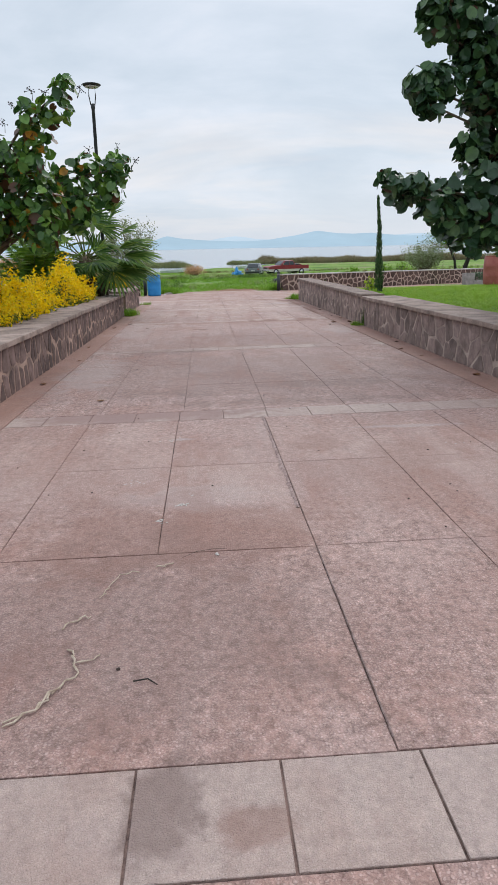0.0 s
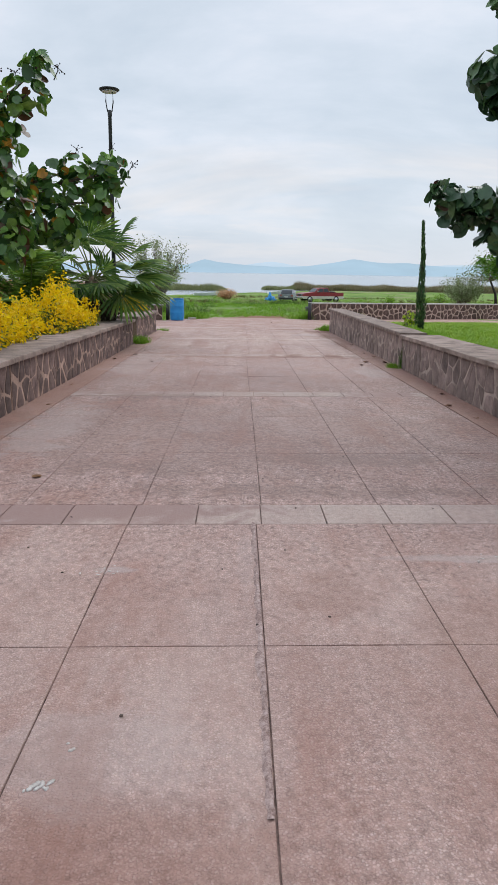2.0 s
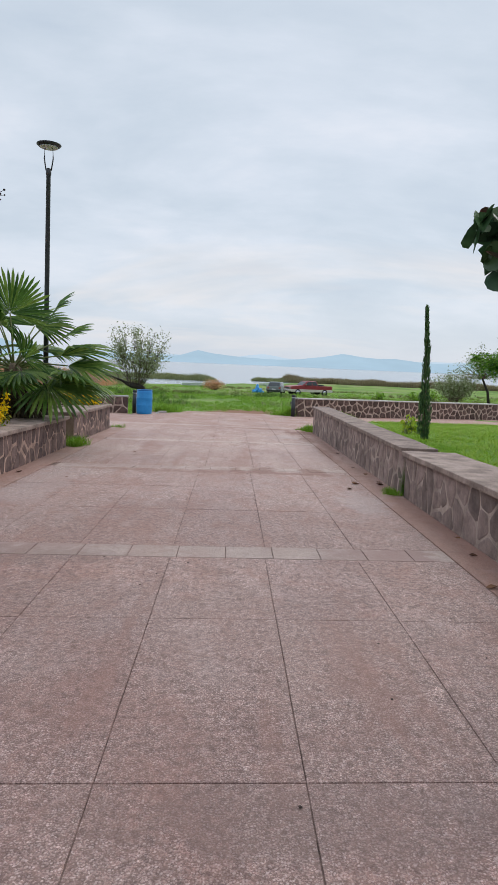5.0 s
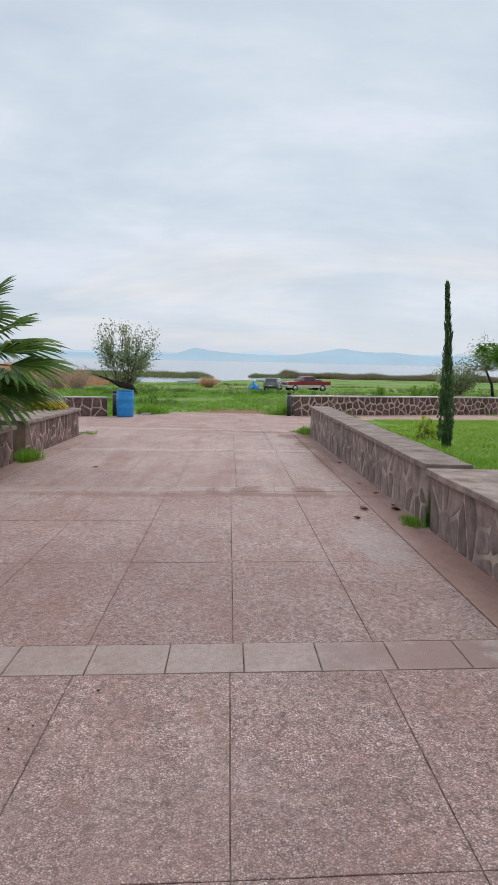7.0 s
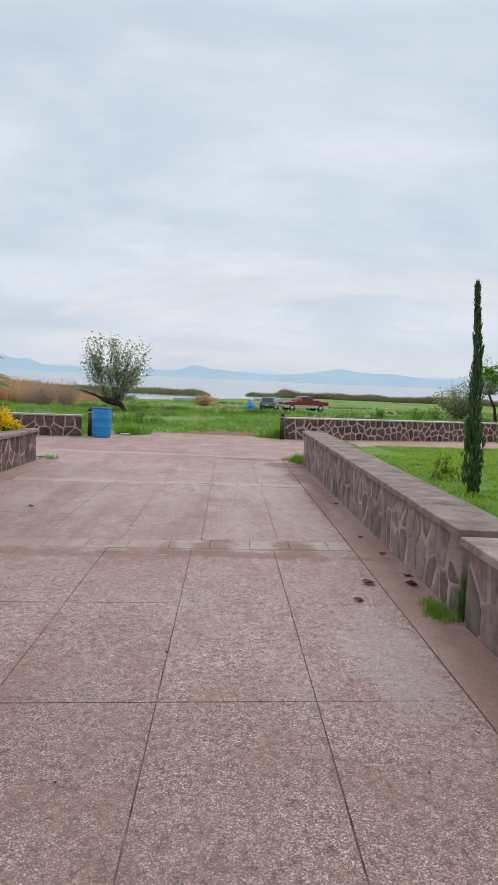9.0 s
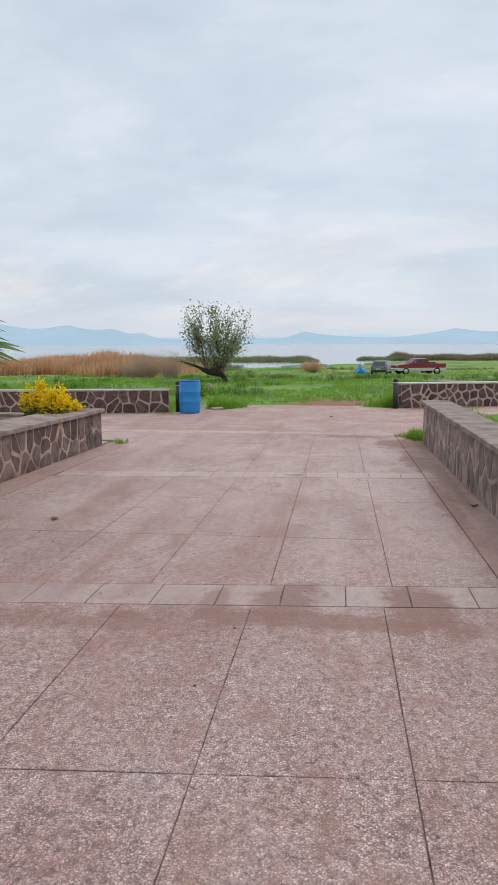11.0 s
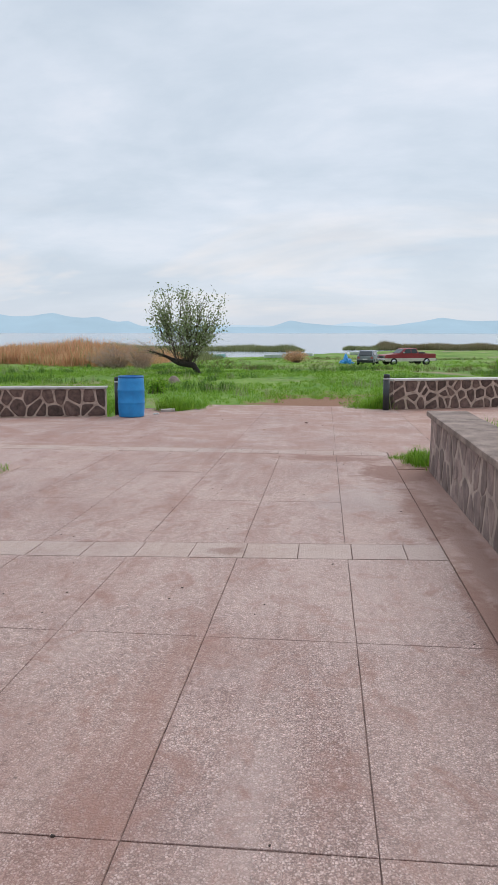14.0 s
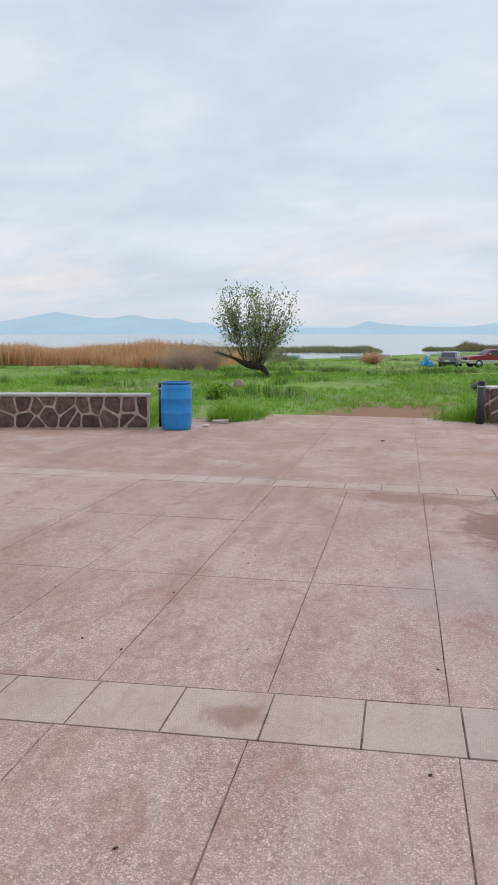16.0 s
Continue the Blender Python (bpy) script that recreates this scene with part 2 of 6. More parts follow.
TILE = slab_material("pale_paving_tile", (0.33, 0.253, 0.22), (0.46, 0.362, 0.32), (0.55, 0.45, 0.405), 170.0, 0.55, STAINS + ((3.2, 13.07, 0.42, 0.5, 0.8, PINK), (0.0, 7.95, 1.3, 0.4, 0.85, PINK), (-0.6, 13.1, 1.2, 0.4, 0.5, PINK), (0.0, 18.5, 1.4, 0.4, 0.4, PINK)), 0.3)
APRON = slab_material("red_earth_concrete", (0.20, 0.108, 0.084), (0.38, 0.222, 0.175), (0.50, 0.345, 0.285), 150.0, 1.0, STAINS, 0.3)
JOINT = mottled("dirty_joint", (0.045, 0.028, 0.024), (0.25, 0.165, 0.14), 9.0, 0.95)
STONE = mottled("purple_grey_stone", (0.135, 0.097, 0.087), (0.31, 0.228, 0.203), 5.0, 0.85, 90.0, 0.6, 0.006, 0.32)
DARK_STONE = mottled("dark_volcanic_stone", (0.058, 0.037, 0.032), (0.165, 0.104, 0.086), 9.0, 0.85, 90.0, 0.6, 0.006, 0.35)
MORTAR = mottled("pink_mortar", (0.26, 0.185, 0.15), (0.54, 0.415, 0.345), 6.0, 0.95, 90.0, 0.5, 0.004)
PINK_STONE = mottled("dark_pinkish_stone", (0.065, 0.041, 0.037), (0.21, 0.138, 0.122), 5.0, 0.85, 90.0, 0.6, 0.006, 0.32)
WEST_MORTAR = mottled("dirty_pink_mortar", (0.15, 0.098, 0.08), (0.56, 0.385, 0.305), 2.5, 0.95, 90.0, 0.5, 0.004)
MID_COPING = mottled("grey_coping_concrete", (0.36, 0.335, 0.315), (0.56, 0.525, 0.50), 4.0, 0.9, 70.0, 0.4, 0.003)
GREY_MORTAR = mottled("grey_mortar", (0.22, 0.168, 0.146), (0.54, 0.425, 0.36), 2.5, 0.95, 90.0, 0.5, 0.004)
COPING = mottled("weathered_coping_concrete", (0.14, 0.1, 0.083), (0.36, 0.272, 0.232), 3.5, 0.9, 70.0, 0.5, 0.004)
PALE_COPING = mottled("pale_coping_concrete", (0.52, 0.48, 0.45), (0.70, 0.66, 0.62), 4.0, 0.9, 70.0, 0.4, 0.003)


# ---- builders ----
def put(ob, m=Matrix()):
    ob.matrix_basis = SL @ m
    return ob


def thing(name, m, label, category, group="", kind=""):
    ob = tagged(new(name), label, category, group, kind)
    ob.empty_display_size = 0.1
    return put(ob, m)


def mesh_of(bm, name, mats, smooth=False):
    data = bpy.data.meshes.new(name)
    bm.normal_update()
    bm.to_mesh(data)
    bm.free()
    for mat in mats if isinstance(mats, (list, tuple)) else (mats,):
        data.materials.append(mat)
    if smooth:
        data.shade_smooth()
    return data


def part(name, bm, mats, parent=None, label="", smooth=False, m=None, kind=""):
    ob = new(name, mesh_of(bm, name, mats, smooth))
    if parent is not None:
        ob.parent = parent
    if m is not None:
        ob.matrix_basis = m
    return tagged(ob, label, kind=kind)


def raw(name, verts, faces, mats, slots=None, smooth=False):
    data = bpy.data.meshes.new(name)
    data.from_pydata(verts, [], faces)
    for mat in mats if isinstance(mats, (list, tuple)) else (mats,):
        data.materials.append(mat)
    if slots is not None:
        data.polygons.foreach_set("material_index", slots)
    if smooth:
        data.shade_smooth()
    data.update()
    return data


def box(bm, x0, x1, y0, y1, z0, z1, bevel=0.0):
    made = bmesh.ops.create_cube(bm, size=1.0)
    for v in made["verts"]:
        v.co = Vector(((x0 + x1) / 2 + v.co.x * (x1 - x0), (y0 + y1) / 2 + v.co.y * (y1 - y0), (z0 + z1) / 2 + v.co.z * (z1 - z0)))
    if bevel:
        edges = list({e for v in made["verts"] for e in v.link_edges})
        bmesh.ops.bevel(bm, geom=edges, offset=bevel, segments=2, affect="EDGES", profile=0.6)
    return bm


def lathe(bm, profile, sides=24, centre=(0, 0), mat=0):
    """Turns (radius, height) pairs round the upright axis; closes the ends."""
    rings = []
    for r, z in profile:
        rings.append([bm.verts.new((centre[0] + r * math.cos(2 * math.pi * i / sides), centre[1] + r * math.sin(2 * math.pi * i / sides), z)) for i in range(sides)])
    for a, b in zip(rings, rings[1:]):
        for i in range(sides):
            bm.faces.new((a[i], a[(i + 1) % sides], b[(i + 1) % sides], b[i])).material_index = mat
    bm.faces.new(list(reversed(rings[0]))).material_index = mat
    bm.faces.new(rings[-1]).material_index = mat
    return bm


def tube(bm, points, radii, sides=7):
    """A bent, tapering limb through points."""
    rings = []
    for i, p in enumerate(points):
        p = Vector(p)
        ahead = Vector(points[min(i + 1, len(points) - 1)]) - Vector(points[max(i - 1, 0)])
        turn = ahead.to_track_quat("Z", "X").to_matrix()
        rings.append([bm.verts.new(p + turn @ Vector((radii[i] * math.cos(2 * math.pi * k / sides), radii[i] * math.sin(2 * math.pi * k / sides), 0))) for k in range(sides)])
    for a, b in zip(rings, rings[1:]):
        for k in range(sides):
            bm.faces.new((a[k], a[(k + 1) % sides], b[(k + 1) % sides], b[k]))
    bm.faces.new(list(reversed(rings[0])))
    bm.faces.new(rings[-1])
    return bm


# ---- ground, lake, distance ----
LAKE = -2.95
FALL = math.tan(radians(1.127))


def lap(v, a, b):
    k = min(max((v - a) / (b - a), 0.0), 1.0)
    return k * k * (3 - 2 * k)


def shore(x):
    """How far ahead the water's edge runs."""
    return 133 + 26 * lap(x, -12, 8) + 26 * lap(x, 8, 22) + 1.5 * math.sin(x * 0.5) + 20 * lap(-x, 80, 200)


def land(x, y):
    """Height of the open ground in the world."""
    z = -FALL * y - 0.03
    if y > 37 or abs(x) > 40:
        z += 0.07 * noise.noise((x * 0.22, y * 0.22, 3.1)) + 0.16 * noise.noise((x * 0.05, y * 0.05, 7.7)) * lap(y, 38, 60)
    if y <= 37:
        z -= 0.04
    z -= 0.32 * lap(y, 58, 92)
    s = shore(x)
    if y > s:
        return LAKE - 0.02 - 1.5 * lap(y, s, s + 60)
    k = lap(y, s - 30, s)
    return max(z * (1 - k) + (LAKE + 0.05) * k, LAKE + 0.05)


def spaced(*spans):
    values = []
    for a, b, step in spans:
        n = max(1, round((b - a) / step))
        values += [a + (b - a) * i / n for i in range(n)]
    return values + [spans[-1][1]]


def grass_material():
    m, shader, (node, link, calc, ramp, mix, noise_at) = material("meadow_turf", 0.95, 0.0, 0.2)
    at = node("ShaderNodeNewGeometry").outputs["Position"]
    broad = noise_at(at, 0.16, 6, 0.6, (1.0, 0.5, 1), 0.4)
    fine = noise_at(at, 3.5, 6, 0.7, (1, 0.45, 1))
    v = calc("ADD", calc("MULTIPLY", broad, 0.55), calc("MULTIPLY", fine, 0.45))
    colour = ramp(v, (0.34, (0.05, 0.11, 0.018)), (0.46, (0.12, 0.225, 0.034)), (0.55, (0.19, 0.285, 0.06)), (0.66, (0.29, 0.29, 0.12)))
    bare = noise_at(at, 0.11, 5, 0.65, (1, 0.8, 1), 0.7)
    colour = mix(ramp(bare, (0.53, 0.0), (0.64, 0.85)), colour, (0.30, 0.235, 0.155))
    # the trodden red track down from the paving
    xyz = node("ShaderNodeSeparateXYZ")
    link(at, xyz.inputs[0])
    along = calc("SUBTRACT", xyz.outputs[1], 37.0)
    middle = calc("ADD", calc("MULTIPLY", along, 0.12), 2.2)
    across = calc("DIVIDE", calc("ABSOLUTE", calc("SUBTRACT", xyz.outputs[0], middle)), 1.9)
    reach = calc("DIVIDE", calc("ABSOLUTE", along), 5.0)
    d = calc("ADD", calc("MAXIMUM", across, reach), calc("MULTIPLY", calc("SUBTRACT", noise_at(at, 0.9, 6, 0.7, (1.0, 1.6, 1.0)), 0.5), 3.0))
    colour = mix(ramp(d, (0.6, 0.92), (1.0, 0.0)), colour, (0.26, 0.125, 0.09))
    link(colour, shader.inputs["Base Color"])
    bump(node, link, shader, fine, 0.7, 0.08)
    return m


TURF = grass_material()
XS = spaced((-4800, -400, 550), (-400, -60, 20), (-60, 60, 1.5), (60, 400, 20), (400, 4800, 550))
YS = spaced((-400, -20, 40), (-20, 36, 4), (36, 110, 1.2), (110, 260, 3), (260, 700, 40), (700, 4800, 410))
ground = new("ground", raw("ground", [(x, y, land(x, y)) for y in YS for x in XS], [(j * len(XS) + i, j * len(XS) + i + 1, (j + 1) * len(XS) + i + 1, (j + 1) * len(XS) + i) for j in range(len(YS) - 1) for i in range(len(XS) - 1)], TURF, smooth=True))
tagged(ground, "rough green lakeside meadow with bare and straw patches", "ground", kind="structure")


def water_material():
    m, shader, (node, link, calc, ramp, mix, noise_at) = material("lake_water", 0.18, 0.0, 0.5)
    shader.inputs["Base Color"].default_value = (0.30, 0.34, 0.38, 1)
    shader.inputs["IOR"].default_value = 1.33
    at = node("ShaderNodeNewGeometry").outputs["Position"]
    bump(node, link, shader, noise_at(at, 0.8, 4, 0.6, (0.5, 1, 1)), 0.25, 0.05)
    return m


lake = new("water", raw("water", [(-4800, 90, LAKE), (4800, 90, LAKE), (4800, 4700, LAKE), (-4800, 4700, LAKE)], [(0, 1, 2, 3)], water_material()))
tagged(lake, "pale calm lake under an overcast sky", "lake", kind="structure")


def hazed_hill_material(name, colour, glow):
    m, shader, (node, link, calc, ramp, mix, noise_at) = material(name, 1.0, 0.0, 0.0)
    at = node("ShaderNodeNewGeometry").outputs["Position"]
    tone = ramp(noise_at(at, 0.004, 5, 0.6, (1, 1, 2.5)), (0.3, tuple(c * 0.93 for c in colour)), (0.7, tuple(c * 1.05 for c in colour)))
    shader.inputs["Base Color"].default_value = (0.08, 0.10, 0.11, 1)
    # distance haze is painted in as a pale blue glow of the slopes
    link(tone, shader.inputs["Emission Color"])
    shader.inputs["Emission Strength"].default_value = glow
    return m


def ridge(name, y, peaks, base, seed, mat, label):
    """A far mountain range: a front that rises to its crest and falls away behind."""
    xs = [-4200 + 20 * i for i in range(421)]
    rows = []
    for depth, share in ((0, 0.0), (120, 0.45), (260, 1.0), (520, 0.4), (700, 0.0)):
        row = []
        for x in xs:
            h = base
            for px, ph, pw in peaks:
                h += ph * math.exp(-(abs(x - px) / pw) ** 1.45)
            h += base * 0.16 * noise.fractal((x * 0.004, seed, 0), 0.9, 2.0, 5) + 1.2 * noise.noise((x * 0.02, seed, 2))
            row.append((x, y + depth, LAKE - 1 + max(h, 2.0) * share))
        rows.append(row)
    n = len(xs)
    ob = new(name, raw(name, [v for r in rows for v in r], [(j * n + i, j * n + i + 1, (j + 1) * n + i + 1, (j + 1) * n + i) for j in range(4) for i in range(n - 1)], mat, smooth=True))
    return tagged(ob, label, "mountains", kind="structure")


NEAR_HILL = hazed_hill_material("haze_blue_far_hills", (0.36, 0.50, 0.62), 0.95)
FAR_HILL = hazed_hill_material("paler_hazed_far_hills", (0.47, 0.58, 0.69), 0.97)
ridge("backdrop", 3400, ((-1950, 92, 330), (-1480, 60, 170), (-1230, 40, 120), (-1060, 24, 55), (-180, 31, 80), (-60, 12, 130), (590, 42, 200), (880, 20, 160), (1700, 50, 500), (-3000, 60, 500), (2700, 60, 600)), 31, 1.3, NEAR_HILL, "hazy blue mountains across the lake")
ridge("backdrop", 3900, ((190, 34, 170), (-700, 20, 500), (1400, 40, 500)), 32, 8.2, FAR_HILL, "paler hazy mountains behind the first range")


# ---- paving ----
EDGE_L, EDGE_R = -1.27, 3.63
PLAZA_END = 36.4
bed = bmesh.new()
box(bed, -1.75, 4.1, -4, 27.3, -0.16, -0.006)
box(bed, -1.9, 4.5, 27.3, 35.2, -0.16, -0.006)
box(bed, -0.4, 3.5, 35.2, 36.35, -0.16, -0.006)
pavement = put(tagged(new("pavement", mesh_of(bed, "pavement", JOINT)), "pink washed-concrete promenade in large slabs with pale tile bands", "pavement", kind="structure"))
pavement.matrix_basis = SL


def slab_mesh(name, corners, mat, h=0.05, soft=0.0015):
    """A slab with the four corners given round its centre, top at zero, with a worn, chipped arris."""
    rng = random.Random(round(sum((i + 1) * 900 * c[0] + 700 * c[1] for i, c in enumerate(corners))))
    rim = []
    for i in range(4):
        a, b = Vector(corners[i]), Vector(corners[(i + 1) % 4])
        cuts = 1 if (b - a).length < 0.6 else (2 if i % 2 == 0 else 4)
        for q in range(cuts):
            p = a.lerp(b, (q + (rng.uniform(-0.3, 0.3) if q else 0)) / cuts)
            rim.append(p * (1 - (rng.choice((0.0, 0.001, 0.002, 0.004)) if q else rng.uniform(0, 0.002)) / max(p.length, 0.1)))
    m = len(rim)
    verts = [(p[0], p[1], -h) for p in rim] + [(p[0], p[1], -soft) for p in rim] + [(p[0] - math.copysign(soft, p[0]), p[1] - math.copysign(soft, p[1]), 0) for p in rim]
    faces = [tuple(range(2 * m, 3 * m))]
    for a in (0, m):
        faces += [(a + k, a + (k + 1) % m, a + m + (k + 1) % m, a + m + k) for k in range(m)]
    return raw(name, verts, faces, mat)


slab_meshes = {}
# the cross joints do not run quite square to the walls: slope by place along the walk
SKEW = ((2.9, 0.01), (7.76, 0.037), (8.2, 0.04), (11.1, 0.055), (13.26, 0.06), (14.97, 0.071), (16.6, 0.083), (18.76, 0.097), (20.04, 0.022), (21.65, 0.015), (23.02, 0.08), (23.42, 0.085), (24.96, 0.05), (27.0, 0.0))


def skew(y):
    if y <= SKEW[0][0]:
        return 0.01
    for (a, u), (b, v) in zip(SKEW, SKEW[1:]):
        if y <= b:
            return u + (v - u) * (y - a) / (b - a)
    return SKEW[-1][1]


def piece(name, x0, x1, y0, y1, mat, gap=0.0034, lift=0.0):
    g, mx, my = gap / 2, (x0 + x1) / 2, (y0 + y1) / 2
    s0, s1 = skew(y0), skew(y1)
    my += (s0 + s1) / 2 * (mx - 1.9)
    low, high = [y0 + s0 * (x - 1.9) - my + g for x in (x0, x1)], [y1 + s1 * (x - 1.9) - my - g for x in (x0, x1)]
    corners = [(x0 - mx + g, low[0]), (x1 - mx - g, low[1]), (x1 - mx - g, high[1]), (x0 - mx + g, high[0])]
    key = (name, tuple((round(a, 3), round(b, 3)) for a, b in corners))
    if key not in slab_meshes:
        slab_meshes[key] = slab_mesh(name, corners, mat)
    ob = new(name, slab_meshes[key])
    ob.parent = pavement
    ob.matrix_basis = pose(mx, my, lift + random.uniform(-0.001, 0.001), *(random.uniform(-0.06, 0.06) / max(1.0, y1 - y0) for _ in range(2)), 0)
    return ob


# stretches between the tile bands: one joint's place, the rows' ends
STRETCHES = (
    (1.07, 0.815, (-3.4, -1.7, 0.0, 1.4, 2.86)),
    (1.095, 0.80, (3.25, 4.76, 6.27, 7.76)),
    (1.14, 0.805, (8.15, 9.64, 11.4, 12.87)),
    (1.135, 0.828, (13.26, 14.97, 16.6, 18.37)),
    (1.21, 0.832, (18.76, 20.04, 21.62, 23.03)),
    (1.225, 0.82, (23.42, 24.96, 26.5, 28.11)),
)
for joint, pitch, rows in STRETCHES:
    cuts = [joint + pitch * k for k in range(-4, 5)]
    cuts = [EDGE_L] + [c for c in cuts if EDGE_L + 0.2 < c < EDGE_R - 0.2] + [EDGE_R]
    for y0, y1 in zip(rows, rows[1:]):
        # one slab was cast across two bays
        bays = [c for c in cuts if not (y0 == 3.25 and 0.2 < c < 0.4)]
        for x0, x1 in zip(bays, bays[1:]):
            piece("slab", x0, x1, y0, y1, SLAB)
# the wide end by the lake
for y0, y1 in zip((28.5, 31.7, 34.9), (31.7, 34.9, 36.4)):
    cuts = [1.22 + 1.65 * k for k in range(-6, 3)]
    for x0, x1 in zip(cuts, cuts[1:]):
        if y0 > 34 and (x0 < -0.6 or x1 > 4.6):
            continue
        x1 = min(x1, 4.48)
        far = y1 if x0 > -2.2 else min(y1, 33.1 + 0.244 * (x0 + 2.27) - 0.02)
        if far - y0 > 0.15:
            piece("slab", x0, x1, y0, far, SLAB, 0.0022)
for x0 in (1.18 + 0.815 * k for k in range(-13, -3)):
    piece("slab", x0, x0 + 0.815, 26.7, 28.1, SLAB)
for k in range(1, 24):
    piece("tile", 0.34 - 0.415 * (4 + k), EDGE_L if k == 1 else 0.34 - 0.415 * (3 + k), 28.11, 28.5, TILE, 0.0065, 0.001)
for y0, start in ((2.86, 0.33), (7.76, 0.30), (12.87, 0.36), (18.37, 0.48), (23.03, 0.42), (28.11, 0.34)):
    x = start - 0.415 * 4
    while x < EDGE_R - 0.1:
        x0, x1 = max(x, EDGE_L), min(x + 0.415, EDGE_R)
        if x1 - x0 > 0.08:
            piece("tile", x0, x1, y0, y0 + 0.39, TILE, 0.0065, 0.001)
        x += 0.415


def strip(name, x0, x1, y0, y1, top, mat, step=0.8, label=""):
    """A cast strip with an uneven top; y1 may be a function of x."""
    far = y1 if callable(y1) else lambda x: y1
    nx, ny = max(1, round((x1 - x0) / 0.35)), max(1, round((far(x0) - y0) / step))
    bm = bmesh.new()
    grid = []
    for j in range(ny + 1):
        row = []
        for i in range(nx + 1):
            x = x0 + (x1 - x0) * i / nx
            row.append(bm.verts.new((x, y0 + (far(x) - y0) * j / ny, top + 0.006 * noise.noise((x0 + i * 0.9, y0 + j * 0.7, 2)))))
        grid.append(row)
    for j in range(ny):
        for i in range(nx):
            bm.faces.new((grid[j][i], grid[j][i + 1], grid[j + 1][i + 1], grid[j + 1][i]))
    edge = bmesh.ops.extrude_face_region(bm, geom=bm.faces[:])
    for v in edge["geom"]:
        if isinstance(v, bmesh.types.BMVert):
            v.co.z -= 0.06
    bmesh.ops.recalc_face_normals(bm, faces=bm.faces[:])
    return part(name, bm, mat, pavement, label, smooth=False)


def field_wall_west(x):
    return 33.1 + 0.244 * (x + 2.27)


def field_wall_east(x):
    return 35.6 + 0.428 * (x - 4.42)


strip("apron", -1.66, EDGE_L - 0.003, -3, 26.69, 0.004, APRON, label="red earth-stained concrete strip along the wall")
strip("apron", EDGE_R + 0.003, 4.05, -3, 27.0, 0.004, APRON, label="red earth-stained concrete strip along the wall")
strip("cross_path", -23.5, -1.3, 26.3, lambda x: field_wall_west(x) + 0.05, -0.03, APRON, 1.2, "red earth-stained cross path")
strip("cross_path", 4.49, 24, 26.95, lambda x: field_wall_east(x) + 0.05, -0.004, APRON, 1.2, "red earth-stained cross path")
strip("cross_path", 3.64, 4.44, 27.03, 28.48, 0.005, APRON, 1.2)


# ---- stone walls ----
def clip(poly, mid, way):
    """Keeps the side of poly that lies behind the line through mid square to way."""
    out = []
    for i, a in enumerate(poly):
        b = poly[(i + 1) % len(poly)]
        da, db = (a[0] - mid[0]) * way[0] + (a[1] - mid[1]) * way[1], (b[0] - mid[0]) * way[0] + (b[1] - mid[1]) * way[1]
        if da <= 0:
            out.append(a)
        if (da < 0) != (db < 0) and da != db:
            k = da / (da - db)
            out.append((a[0] + (b[0] - a[0]) * k, a[1] + (b[1] - a[1]) * k))
    return out


def stones(length, height, size, gap, rng, tall=False):
    """Rubble outlines that fill a face length by height: jittered cells shrunk by the joint."""
    nx, nz = max(1, round(length / (size * (0.8 if tall else 1.0)))), max(1, round(height / (size * (0.95 if tall else 0.85))))
    seeds = []
    for i in range(nx):
        for j in range(nz):
            seeds.append(((i + 0.5 + rng.uniform(-0.48, 0.48) + 0.25 * (j % 2)) * length / nx, (j + 0.5 + rng.uniform(-0.46, 0.46)) * height / nz))
    shapes = []
    for s in seeds:
        poly = [(0.01, 0.005), (length - 0.01, 0.005), (length - 0.01, height - 0.005), (0.01, height - 0.005)]
        for o in seeds:
            dx, dz = o[0] - s[0], o[1] - s[1]
            far = math.hypot(dx, dz)
            if o is s or far > size * 3.2:
                continue
            way = (dx / far, dz / far)
            g = gap * rng.choice((0.2, 0.35, 0.5, 0.8, 1.7)) if tall else gap * rng.uniform(0.35, 0.8)
            poly = clip(poly, (s[0] + dx / 2 - way[0] * g, s[1] + dz / 2 - way[1] * g), way)
            if len(poly) < 3:
                break
        if len(poly) >= 3:
            tidy = [p for i, p in enumerate(poly) if math.dist(p, poly[i - 1]) > 0.02]
            if len(tidy) >= 3:
                # round the corners off
                soft = []
                for i, p in enumerate(tidy):
                    a, b = tidy[i - 1], tidy[(i + 1) % len(tidy)]
                    soft += [(p[0] * 0.86 + a[0] * 0.14, p[1] * 0.86 + a[1] * 0.14), (p[0] * 0.86 + b[0] * 0.14, p[1] * 0.86 + b[1] * 0.14)]
                shapes.append(soft)
    return shapes


def stone_geo(shape, proud, rng):
    """One stone with its back in the wall: local x along, z up, -y out of the face."""
    cx, cz = sum(p[0] for p in shape) / len(shape), sum(p[1] for p in shape) / len(shape)
    n = len(shape)
    verts = [(p[0] - cx, 0.03, p[1] - cz) for p in shape]
    verts += [(p[0] - cx, -proud * 0.4, p[1] - cz) for p in shape]
    verts += [((p[0] - cx) * 0.86, -proud * rng.uniform(0.85, 1.15), (p[1] - cz) * 0.86) for p in shape]
    verts.append((0, -proud * 1.15, 0))
    faces = []
    for a in (0, n):
        faces += [(a + i, a + (i + 1) % n, a + n + (i + 1) % n, a + n + i) for i in range(n)]
    faces += [(2 * n + i, 2 * n + (i + 1) % n, 3 * n) for i in range(n)]
    return (cx, cz), verts, faces


